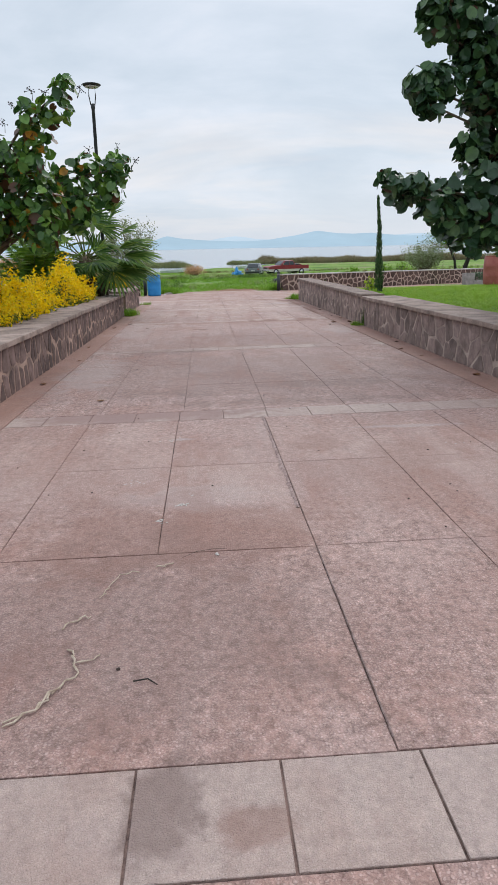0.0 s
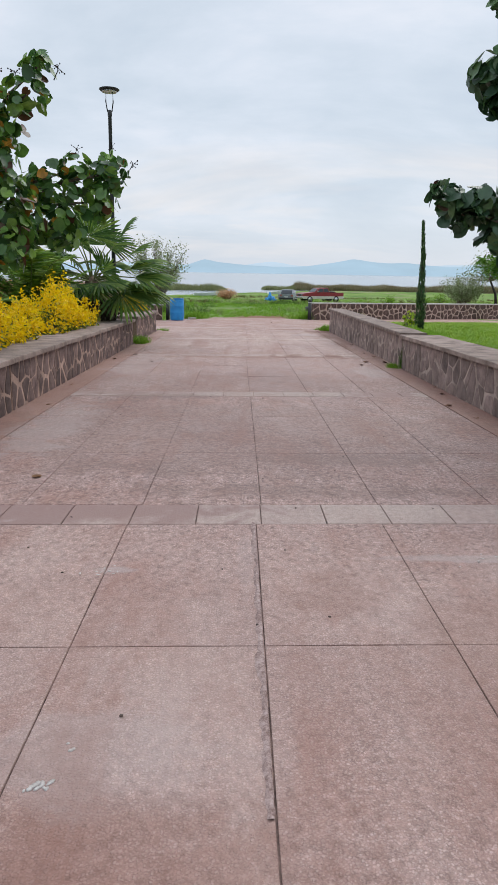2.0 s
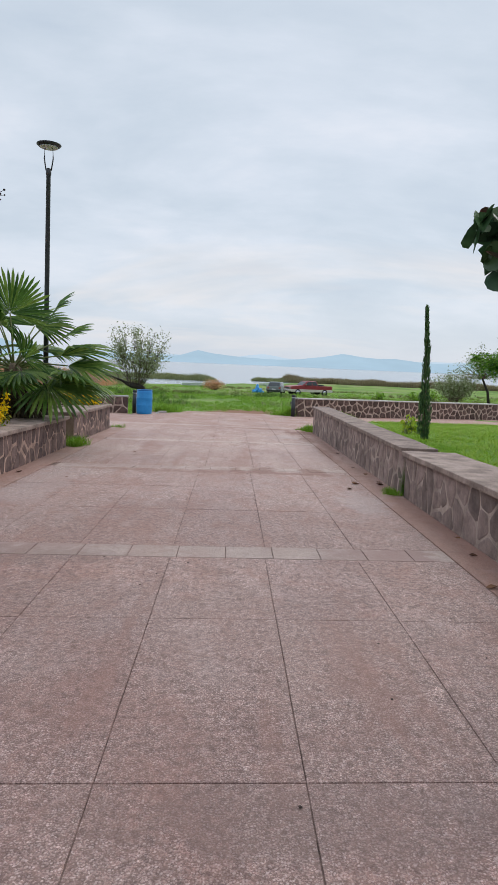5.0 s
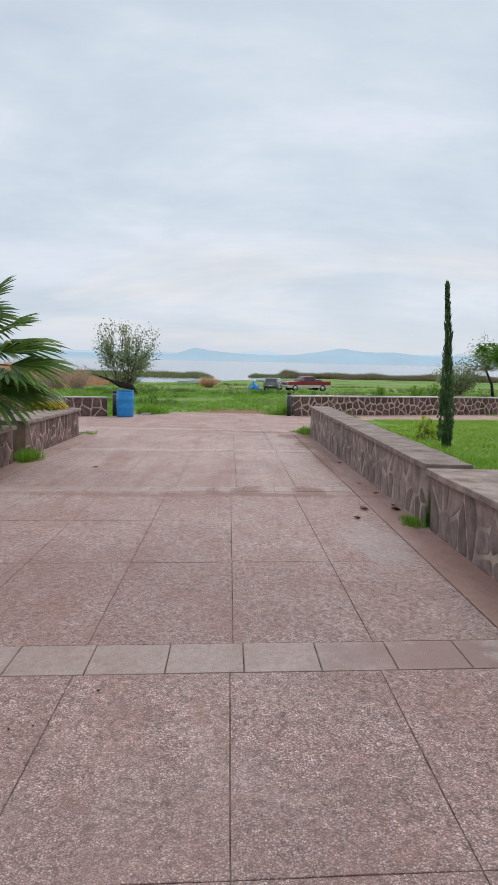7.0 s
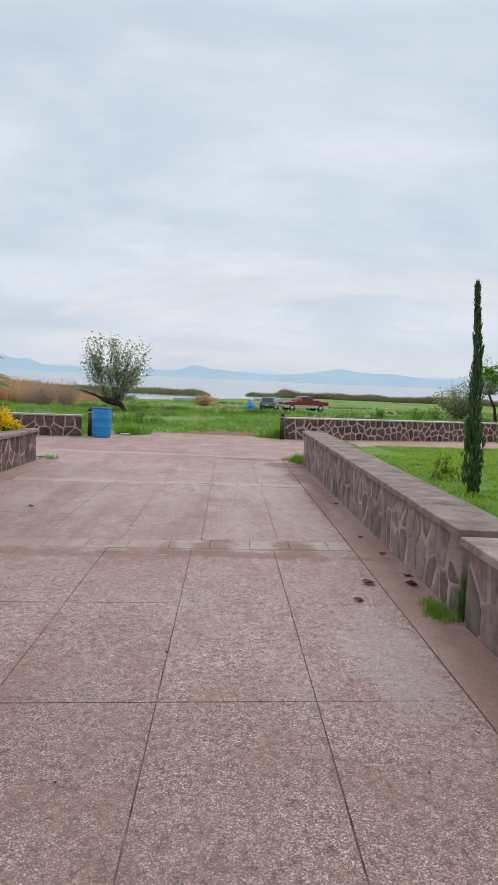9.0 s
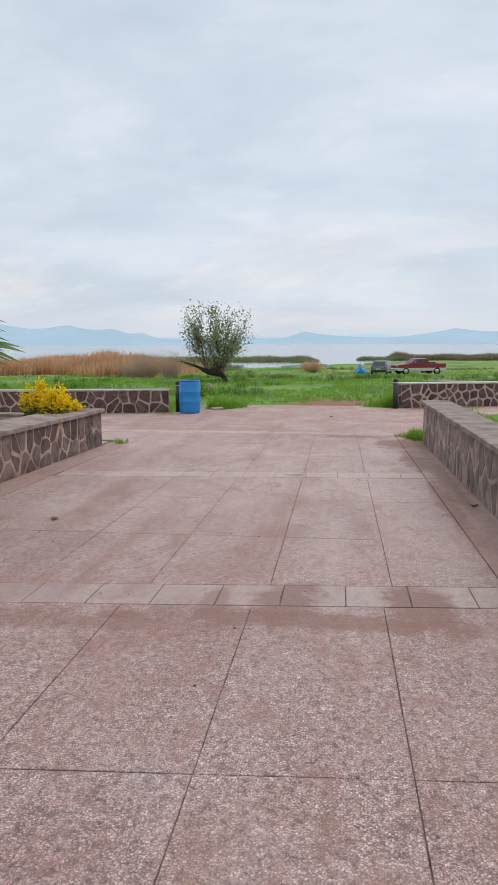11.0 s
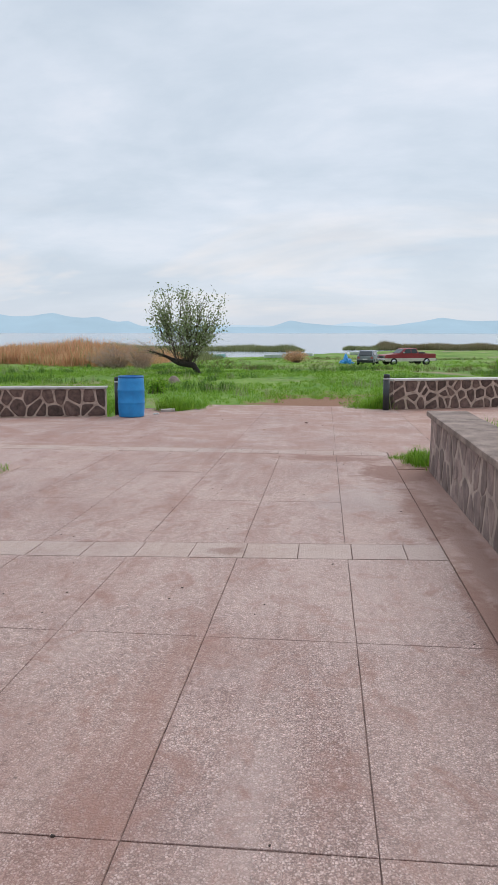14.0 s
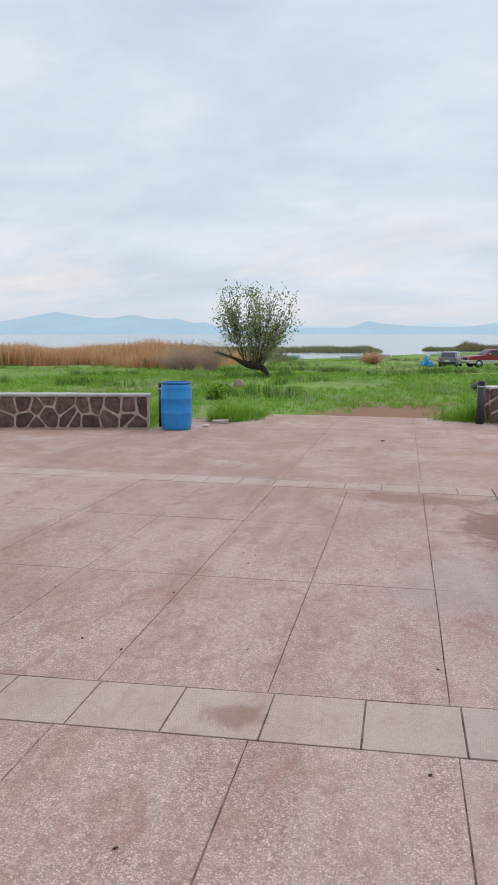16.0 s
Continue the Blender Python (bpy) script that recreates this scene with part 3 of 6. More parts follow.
def stone_wall(name, label, start, end, thick, top, cap_mat, stone_mat, mortar_mat, size, gap, cap_h, over, seed, faces=("front",), singly=True, proud=0.014, tall=False, rise=0.0):
    """A rubble wall from start to end on the plan; its front is on the right hand of that way. Coping on top."""
    rng = random.Random(seed)
    a, b = Vector((*start, 0)), Vector((*end, 0))
    length = (b - a).length
    m = Matrix.Translation(a) @ Matrix.Rotation(math.atan2(b.y - a.y, b.x - a.x), 4, "Z")
    wall = thing(name, m, label, "wall", kind="structure")

    def lift(x):
        """How much higher the top stands than at the wall's far end."""
        return rise * (1 - x / length)

    bm = bmesh.new()
    box(bm, 0, length, 0.012, thick - 0.012, -0.15, top - cap_h)
    for v in bm.verts:
        v.co.z += lift(v.co.x) if v.co.z > 0 else 0
    part("core", bm, mortar_mat, wall)
    bm = bmesh.new()
    box(bm, -over, length + over, -over, thick + over, top - cap_h, top, 0.012)
    bmesh.ops.subdivide_edges(bm, edges=[e for e in bm.edges if e.calc_length() > 1.5], cuts=int(length * 2.5))
    for v in bm.verts:
        v.co.z += lift(v.co.x) + 0.008 * noise.noise((v.co.x * 0.9, v.co.y * 2, seed)) + 0.004 * noise.noise((v.co.x * 5, v.co.y * 4, seed))
        v.co.y += 0.008 * noise.noise((v.co.x * 1.7, v.co.z * 3, seed + 5))
    part("coping", bm, cap_mat, wall)
    sides = {"front": (0.012, 0, length, Matrix()), "end": (0, 0, thick, Matrix.Translation((length - 0.012, 0, 0)) @ Matrix.Rotation(radians(90), 4, "Z")), "start": (0, 0, thick, Matrix.Translation((0.012, thick, 0)) @ Matrix.Rotation(radians(-90), 4, "Z"))}
    joined = ([], [])
    for side in faces:
        off, _, run, turn = sides[side]
        for shape in stones(run, top - cap_h, size, gap, rng, tall):
            stretch = [1 + lift(p[0] if side == "front" else 0 if side == "start" else length) / (top - cap_h) for p in shape]
            (cx, cz), verts, fs = stone_geo([(p[0], p[1] * k) for p, k in zip(shape, stretch)], proud, rng)
            at = turn @ Matrix.Translation((cx, off, cz))
            if singly:
                ob = new("stone", raw("stone", verts, fs, stone_mat))
                ob.parent, ob.matrix_basis = wall, at
            else:
                k = len(joined[0])
                joined[0].extend(at @ Vector(v) for v in verts)
                joined[1].extend(tuple(i + k for i in f) for f in fs)
    if joined[0]:
        ob = new("stones", raw("stones", joined[0], joined[1], stone_mat))
        ob.parent = wall
        tagged(ob, kind="stuff")
    return wall


# ---- things on the promenade ----
def drum():
    plastic = mottled("blue_plastic", (0.01, 0.19, 0.49), (0.018, 0.26, 0.60), 5.0, 0.42, 60.0, 0.08, 0.002, 0.0, 0.0, 0.5)
    lidmat = mottled("dark_blue_plastic", (0.012, 0.10, 0.30), (0.02, 0.15, 0.40), 6.0, 0.45, 60.0, 0.08, 0.002, 0.0)
    ob = thing("plastic_drum", pose(-1.65, 33.05, 0.0, 0, 0, 20), "blue plastic barrel used as a bin beside the stone wall", "barrel")
    r, h = 0.295, 0.92
    prof = [(0.25, 0.0), (0.275, 0.006), (0.284, 0.03), (0.29, 0.12), (0.297, 0.28), (0.297, 0.30), (0.303, 0.315), (0.303, 0.335), (0.297, 0.35), (0.2975, 0.46), (0.297, 0.575), (0.303, 0.59), (0.303, 0.61), (0.297, 0.625), (0.292, 0.78), (0.284, 0.865), (0.270, 0.885)]
    part("body", lathe(bmesh.new(), prof, 40), plastic, ob, smooth=True)
    part("rim", lathe(bmesh.new(), [(0.272, 0.872), (0.288, 0.878), (0.292, 0.895), (0.288, 0.915), (0.272, 0.92), (0.262, 0.912), (0.262, 0.88)], 40), lidmat, ob, "darker blue rolled rim", smooth=True)
    part("lid", lathe(bmesh.new(), [(0.262, 0.882), (0.258, 0.894), (0.05, 0.898)], 40), lidmat, ob, smooth=True)
    return ob


drum()

BLACK = mottled("black_painted_steel", (0.012, 0.014, 0.017), (0.03, 0.032, 0.036), 8.0, 0.5, 80.0, 0.1, 0.001, 0.0, 0.0, 0.5)
STEEL = mottled("brushed_band", (0.42, 0.43, 0.45), (0.58, 0.58, 0.6), 12.0, 0.35, 80.0, 0.1, 0.001, 0.0, 0.8, 0.5)


def bollard(x, y, h=0.9):
    ob = thing("bollard", pose(x, y, -0.03), "dark round steel bollard with a pale band near its top", "bollard", "bollards at the end of the promenade")
    part("post", lathe(bmesh.new(), [(0.078, 0), (0.078, h - 0.13)], 20), BLACK, ob, smooth=True)
    part("band", lathe(bmesh.new(), [(0.07, h - 0.132), (0.081, h - 0.128), (0.081, h - 0.1), (0.07, h - 0.096)], 20), STEEL, ob, "pale metal band", smooth=True)
    part("cap", lathe(bmesh.new(), [(0.078, h - 0.098), (0.078, h - 0.02), (0.066, h), (0.02, h + 0.006)], 20), BLACK, ob, smooth=True)


bollard(-2.08, 33.45)
bollard(4.22, 35.45, 0.93)


def street_lamp(x, y, h):
    ob = thing("street_lamp", pose(x, y, 0.4), "tall black lamp post with a flat disc head", "street lamp")
    h -= 0.4
    part("base_plate", box(bmesh.new(), -0.14, 0.14, -0.14, 0.14, 0, 0.025, 0.004), BLACK, ob)
    part("pole", lathe(bmesh.new(), [(0.06, 0.02), (0.05, 1.2), (0.042, h - 0.62), (0.052, h - 0.6), (0.052, h - 0.5), (0.03, h - 0.48)], 16), BLACK, ob, smooth=True)
    for s in (-1, 1):
        bm = bmesh.new()
        tube(bm, [(s * 0.05, 0, h - 0.52), (s * 0.085, 0, h - 0.3), (s * 0.075, 0, h - 0.06)], [0.013, 0.013, 0.013], 8)
        part("stay", bm, BLACK, ob, smooth=True)
    head = part("head", lathe(bmesh.new(), [(0.09, h - 0.09), (0.2, h - 0.075), (0.235, h - 0.045), (0.23, h - 0.03), (0.12, h - 0.005), (0.02, h)], 28), BLACK, ob, "flat dark disc", smooth=True)
    pale = mottled("opal_lens", (0.6, 0.62, 0.64), (0.72, 0.74, 0.76), 10.0, 0.4, 60, 0.05, 0.001, 0.0)
    part("lens", lathe(bmesh.new(), [(0.17, h - 0.099), (0.175, h - 0.085)], 28), pale, head, "pale lens", smooth=True)


street_lamp(-2.1, 20.9, 5.88)


# ---- walls ----
LOW = dict(thick=0.66, cap_mat=COPING, stone_mat=STONE, mortar_mat=GREY_MORTAR, size=0.27, gap=0.028, cap_h=0.065, over=0.045, proud=0.006, tall=True)
WEST = {**LOW, "stone_mat": PINK_STONE, "mortar_mat": WEST_MORTAR, "gap": 0.027}
stone_wall("wall_east_1", "low grey rubble wall with weathered concrete coping", (4.0, 16.3), (4.0, 3.5), top=0.635, seed=11, faces=("front", "start"), **{**LOW, "size": 0.37, "gap": 0.02})
stone_wall("wall_east_2", "low grey rubble wall with weathered concrete coping and a square end", (4.02, 26.9), (4.02, 16.48), top=0.665, seed=12, faces=("front", "start"), rise=0.115, **{**LOW, "thick": 0.42})
stone_wall("wall_west_1", "low grey rubble wall with weathered concrete coping", (-1.61, 3.5), (-1.61, 11.42), top=0.615, seed=13, **WEST)
stone_wall("wall_west_2", "low grey rubble wall with weathered concrete coping", (-1.61, 11.46), (-1.63, 20.75), top=0.62, seed=14, faces=("front", "end"), **WEST)
stone_wall("wall_west_3", "short low grey rubble wall with weathered coping", (-1.66, 21.55), (-1.68, 25.9), top=0.65, seed=15, faces=("front", "end"), **WEST)
FIELD = dict(thick=0.42, cap_mat=PALE_COPING, stone_mat=DARK_STONE, mortar_mat=MORTAR, size=0.29, gap=0.04, cap_h=0.05, over=0.03, proud=0.02)
stone_wall("wall_field_1", "dark rubble wall with wide pink joints and pale coping", (-24.0, 27.8), (-2.27, 33.1), top=0.66, seed=21, **{**FIELD, "cap_mat": MID_COPING})
stone_wall("wall_field_2", "dark rubble wall with wide pink joints and pale coping", (4.42, 35.6), (24.5, 44.2), top=0.775, seed=22, faces=("front", "start"), **{**FIELD, "gap": 0.052})


# ---- planted ground ----
LAWN = mottled("mown_lawn", (0.085, 0.175, 0.013), (0.155, 0.275, 0.03), 1.1, 0.95, 40.0, 0.8, 0.02, 0.001)
SOIL = mottled("planter_soil", (0.05, 0.035, 0.025), (0.13, 0.09, 0.06), 2.0, 0.98, 30.0, 0.8, 0.02, 0.001)


def sheet(name, x0, x1, y0, y1, height, mat, label, step=0.8, warp=lambda x, y: y):
    nx, ny = round((x1 - x0) / step), round((y1 - y0) / step)
    verts = [(x0 + (x1 - x0) * i / nx, y0 + (y1 - y0) * j / ny, height(x0 + (x1 - x0) * i / nx, y0 + (y1 - y0) * j / ny)) for j in range(ny + 1) for i in range(nx + 1)]
    n = nx + 1
    verts = [(x, warp(x, y), z) for x, y, z in verts]
    ob = new(name, raw(name, verts, [(j * n + i, j * n + i + 1, (j + 1) * n + i + 1, (j + 1) * n + i) for j in range(ny) for i in range(nx)], mat, smooth=True))
    return put(tagged(ob, label, name, kind="structure"))


def lawn_z(x, y):
    return 0.56 - 0.53 * lap(y, 20, 33) + 0.015 * noise.noise((x * 0.6, y * 0.6, 1))


def lawn_y(x, y):
    return y + 0.19 * (x - 6) * lap(y, 10, 33)


def lawn_edge(y):
    """The lawn's border runs along the wall and swings away past its end."""
    return 4.38 + 1.7 * lap(y, 26.2, 28.6)


lawn = sheet("lawn", 4.38, 27.0, -8, 33.4, lawn_z, LAWN, "bright green mown lawn level with the wall", warp=lawn_y)
for v in lawn.data.vertices:
    if v.co.x < 8:
        v.co.z -= (v.co.z + 0.04) * (1 - lap(v.co.x, 4.38, 5.6)) * lap(v.co.y, 26.4, 27.2)
        v.co.x = lawn_edge(v.co.y) + (v.co.x - 4.38) * (8 - lawn_edge(v.co.y)) / 3.62
sheet("planter_soil", -27.0, -2.2, -8, 26.0, lambda x, y: 0.5 + 0.02 * noise.noise((x, y, 4)), SOIL, "dark planted soil behind the low wall")
stone_wall("wall_west_4", "low grey rubble retaining wall", (-2.4, 26.1), (-24.0, 26.1), top=0.55, seed=16, singly=False, **{**LOW, "thick": 0.3})


# ---- plants ----
def leaf_material(name, shades, rough=0.5, through_light=0.25, spec=0.4, mottle=0.45):
    """shades: (place, colour) stops that leaves draw from, one by one."""
    m, shader, (node, link, calc, ramp, mix, noise_at) = material(name, rough, 0.0, spec)
    pick = node("ShaderNodeNewGeometry")
    v = calc("FRACT", calc("ADD", pick.outputs["Random Per Island"], node("ShaderNodeObjectInfo").outputs["Random"]))
    colour = ramp(v, *shades)
    mott = noise_at(pick.outputs["Position"], 14.0, 4, 0.6)
    colour = mix(ramp(mott, (0.35, mottle), (0.65, 0.0)), colour, tuple(c * 0.55 for c in shades[0][1]))
    link(colour, shader.inputs["Base Color"])
    tr = node("ShaderNodeBsdfTranslucent")
    link(colour, tr.inputs["Color"])
    both = node("ShaderNodeMixShader")
    both.inputs[0].default_value = through_light
    link(shader.outputs[0], both.inputs[1])
    link(tr.outputs[0], both.inputs[2])
    out = [n for n in m.node_tree.nodes if n.type == "OUTPUT_MATERIAL"][0]
    link(both.outputs[0], out.inputs["Surface"])
    return m


def swarm(name, template, poses, mat, parent=None, kind="", label="", smooth=False):
    """Joins many copies of one small template, each at its own pose, into one mesh."""
    tv, tf = np.array(template[0], dtype=float), template[1]
    if not len(poses):
        return None
    mats = np.array([np.array(p) for p in poses])
    verts = np.einsum("nij,kj->nki", mats[:, :3, :3], tv) + mats[:, None, :3, 3]
    n, k = len(poses), len(tv)
    loops = np.concatenate([np.array(f) for f in tf])
    sizes = np.array([len(f) for f in tf])
    all_loops = (loops[None, :] + (np.arange(n) * k)[:, None]).ravel()
    all_sizes = np.tile(sizes, n)
    data = bpy.data.meshes.new(name)
    data.vertices.add(n * k)
    data.vertices.foreach_set("co", verts.ravel())
    data.loops.add(len(all_loops))
    data.loops.foreach_set("vertex_index", all_loops.astype(np.int32))
    data.polygons.add(len(all_sizes))
    starts = np.concatenate([[0], np.cumsum(all_sizes)[:-1]])
    data.polygons.foreach_set("loop_start", starts.astype(np.int32))
    data.materials.append(mat)
    data.update(calc_edges=True)
    data.validate()
    if smooth:
        data.shade_smooth()
    ob = new(name, data)
    if parent is not None:
        ob.parent = parent
    return tagged(ob, label, kind=kind)


def facing(rng, at, normal, size, spread=0.6, roll=True):
    """A pose whose z looks roughly along normal."""
    n = Vector(normal) + Vector((rng.gauss(0, spread), rng.gauss(0, spread), rng.gauss(0, spread)))
    if n.length < 1e-4:
        n = Vector((0, 0, 1))
    q = n.to_track_quat("Z", "Y").to_matrix().to_4x4()
    if roll:
        q = q @ Matrix.Rotation(rng.uniform(0, 6.283), 4, "Z")
    return Matrix.Translation(at) @ q @ Matrix.Scale(size, 4)


def round_leaf():
    """A cupped, nearly round leaf with a notch at its stalk and a short tip; one unit long."""
    rim = []
    for i in range(11):
        a = math.pi * (0.08 + 1.84 * i / 10)
        r = 0.5 * (1 + 0.14 * math.cos(2 * a) * 0.5) + (0.12 if i == 5 else 0)
        x, y = r * math.sin(a) * 1.0, 0.42 - r * math.cos(a) * -1.0 - 0.42
        rim.append((x, -r * math.cos(a) * 1.0, 0.12 * (abs(x) / 0.5) ** 2 - 0.05 * (i in (3, 7))))
    verts = rim + [(0, 0.30, -0.015), (0, -0.05, -0.05), (0, -0.3, -0.03)]
    verts = [(x, -y, z) for x, y, z in verts]
    n = 11
    faces = []
    for i in range(10):
        faces.append((i, i + 1, n + (0 if i in (4, 5) else 1 if i in (2, 3, 6, 7) else 2)))
    faces += [(2, n + 1, n + 2), (8, n + 2, n + 1), (4, n, n + 1), (6, n + 1, n)]
    return verts, faces


ROUND_LEAF = round_leaf()
SLIM_LEAF = ([(0, 0, 0), (0.12, 0.4, 0.03), (0, 1.0, -0.1), (-0.12, 0.4, 0.03)], [(0, 1, 2), (0, 2, 3)])
BARK = mottled("grey_brown_bark", (0.06, 0.045, 0.035), (0.17, 0.13, 0.10), 14.0, 0.9, 60.0, 0.8, 0.01, 0.001)
DARK_BARK = mottled("dark_wet_bark", (0.018, 0.014, 0.012), (0.05, 0.04, 0.034), 10.0, 0.9, 50.0, 0.8, 0.01, 0.001)
ALMOND = leaf_material("glossy_round_leaf", ((0.0, (0.03, 0.085, 0.022)), (0.35, (0.07, 0.17, 0.034)), (0.65, (0.15, 0.30, 0.05)), (0.90, (0.24, 0.40, 0.06)), (0.915, (0.11, 0.035, 0.02)), (0.955, (0.14, 0.045, 0.02)), (0.965, (0.55, 0.23, 0.03)), (1.0, (0.50, 0.26, 0.03))), 0.34, 0.25, 0.5)
ALMOND_DARK = leaf_material("dark_glossy_round_leaf", ((0.0, (0.026, 0.066, 0.032)), (0.5, (0.052, 0.118, 0.05)), (0.9, (0.12, 0.21, 0.075)), (0.96, (0.09, 0.17, 0.06)), (0.97, (0.09, 0.03, 0.025)), (1.0, (0.11, 0.045, 0.03))), 0.38, 0.15, 0.5)


def bent(a, b, rng, wobble=0.12, n=5, sag=0.0):
    a, b = Vector(a), Vector(b)
    pts = []
    for i in range(n + 1):
        k = i / n
        p = a.lerp(b, k)
        w = math.sin(math.pi * k) * wobble * (b - a).length
        pts.append(p + Vector((rng.uniform(-w, w), rng.uniform(-w, w), rng.uniform(-w, w) + sag * math.sin(math.pi * k))))
    return pts


def broadleaf_tree(label, base, fork, lobes, mat, seed, leaf=0.125, density=760, singles=240, trunk_r=0.085):
    rng = random.Random(seed)
    tree = thing("broadleaf_tree", Matrix.Translation(base), label, "tree")
    b = Vector(base)
    fork = Vector(fork) - b
    part("trunk", tube(bmesh.new(), bent((0, 0, -0.1), fork, rng, 0.05), [trunk_r * (1.25 - 0.08 * i) for i in range(6)], 10), BARK, tree, smooth=True)
    poses = []
    for lx, ly, lz, lr in lobes:
        c = Vector((lx, ly, lz)) - b
        turn = Vector((fork.x * 0.75 + c.x * 0.25, fork.y * 0.75 + c.y * 0.25, fork.z * 0.2 + c.z * 0.8))
        pts = []
        for i in range(6):
            k = i / 5
            w = math.sin(math.pi * k) * 0.06
            pts.append(fork * (1 - k) ** 2 + turn * 2 * k * (1 - k) + c * k * k + Vector((rng.uniform(-w, w), rng.uniform(-w, w), rng.uniform(-w, w))))
        part("limb", tube(bmesh.new(), pts, [0.045, 0.038, 0.031, 0.024, 0.018, 0.011], 7), BARK, tree, smooth=True)
        for i in range(int(density * lr * lr * 1.1)):
            d = Vector((rng.gauss(0, 1), rng.gauss(0, 1), rng.gauss(0, 1))).normalized()
            r = lr * rng.uniform(0.35, 1.08) ** 0.6
            at = c + Vector((d.x * r, d.y * r, d.z * r * 0.85))
            out = Vector((d.x, d.y, d.z * 0.5 + 0.45))
            poses.append(facing(rng, at, out, leaf * rng.uniform(0.6, 1.2), 0.5))
        # leaves along the limb's outer half
        for i in range(14):
            k = rng.uniform(0.45, 1.0) * 5
            j = min(int(k), 4)
            at = pts[j].lerp(pts[j + 1], k - j) + Vector((rng.gauss(0, 0.06), rng.gauss(0, 0.06), rng.gauss(0, 0.06)))
            poses.append(facing(rng, at, (0, 0, 1), leaf * rng.uniform(0.6, 1.1), 0.7))
    rng.shuffle(poses)
    data = raw("leaf", *ROUND_LEAF, mat, smooth=True)
    for m in poses[:singles]:
        ob = new("leaf", data)
        ob.parent, ob.matrix_basis = tree, m
    swarm("crown", ROUND_LEAF, poses[singles:], mat, tree, "stuff", smooth=True)
    return tree


left_tree = broadleaf_tree("broadleaf tree with round green leaves and a few orange ones", (-2.9, 12.4, 0.45), (-2.6, 12.4, 1.5), (
    (-1.32, 11.6, 3.40, 0.24), (-1.17, 11.5, 3.64, 0.16), (-1.65, 11.6, 3.34, 0.22), (-1.62, 11.7, 3.00, 0.24), (-1.75, 11.75, 2.67, 0.3), (-0.72, 13.1, 2.85, 0.28), (-0.92, 13.1, 2.5, 0.3), (-1.15, 13.0, 2.88, 0.22),
    (-1.45, 12.8, 2.6, 0.36), (-1.35, 12.8, 2.15, 0.33), (-1.75, 11.9, 2.35, 0.42), (-1.7, 11.8, 1.9, 0.36), (-2.3, 12.0, 2.85, 0.42), (-2.4, 12.0, 2.2, 0.5), (-3.1, 12.3, 2.6, 0.6), (-1.8, 12.3, 2.1, 0.4),
    (-3.7, 11.8, 2.3, 0.5), (-3.9, 12.7, 2.7, 0.55), (-3.3, 13.2, 2.2, 0.5), (-3.5, 12.4, 3.2, 0.5), (-4.2, 12.2, 2.0, 0.4)), ALMOND, 31, leaf=0.14)
broadleaf_tree("broadleaf tree with large dark glossy round leaves", (6.2, 12.1, 0.5), (5.8, 11.9, 1.6), (
    (3.72, 11.28, 4.30, 0.25), (3.66, 11.28, 4.55, 0.22), (4.11, 11.39, 4.46, 0.33), (3.57, 11.28, 3.60, 0.28), (3.64, 11.22, 3.36, 0.22), (3.92, 11.39, 3.68, 0.28), (4.37, 11.50, 3.95, 0.34), (4.62, 11.50, 3.10, 0.36), (4.54, 11.50, 2.5, 0.38),
    (4.45, 11.45, 3.48, 0.3), (4.32, 11.45, 2.85, 0.24), (4.78, 11.5, 3.55, 0.4), (4.62, 11.5, 4.25, 0.34), (4.95, 11.5, 2.65, 0.4), (4.2, 11.4, 4.1, 0.26), (3.09, 11.05, 2.39, 0.19),
    (3.30, 11.17, 2.23, 0.22), (3.52, 11.17, 2.33, 0.22), (3.74, 11.22, 2.07, 0.26), (3.92, 11.39, 2.2, 0.27), (4.11, 11.39, 1.86, 0.27), (4.32, 11.45, 2.05, 0.29), (4.37, 11.50, 1.58, 0.22), (4.82, 11.50, 1.82, 0.45), (5.22, 11.62, 2.86, 0.56), (5.05, 11.62, 4.10, 0.45), (5.78, 11.95, 2.52, 0.67),
    (5.78, 11.95, 3.65, 0.79), (4.77, 11.50, 4.89, 0.43), (5.89, 11.95, 4.78, 0.67),
    (6.2, 10.9, 2.6, 0.6), (6.0, 11.0, 3.7, 0.65), (6.8, 11.4, 3.1, 0.7), (7.2, 12.2, 3.9, 0.7), (6.4, 13.0, 3.0, 0.65), (6.2, 13.1, 4.0, 0.65), (7.0, 12.9, 2.5, 0.55), (6.6, 12.0, 5.3, 0.6), (6.9, 11.2, 4.5, 0.55), (6.1, 12.7, 4.9, 0.5)), ALMOND_DARK, 32, leaf=0.165, density=820)

FAN = leaf_material("fan_palm_green", ((0.0, (0.045, 0.11, 0.022)), (0.5, (0.12, 0.235, 0.042)), (1.0, (0.27, 0.38, 0.075))), 0.42, 0.35)
DEAD_FROND = leaf_material("dead_frond", ((0.0, (0.05, 0.04, 0.028)), (0.6, (0.11, 0.085, 0.055)), (1.0, (0.2, 0.16, 0.10))), 0.8, 0.1, 0.2)
PETIOLE = mottled("palm_stalk", (0.10, 0.13, 0.04), (0.20, 0.22, 0.08), 8.0, 0.6, 60.0, 0.2, 0.002, 0.001)
FIBRE = mottled("palm_trunk_fibre", (0.07, 0.05, 0.035), (0.19, 0.14, 0.09), 18.0, 0.95, 70.0, 0.9, 0.02, 0.001, stretch=(1, 1, 0.3))


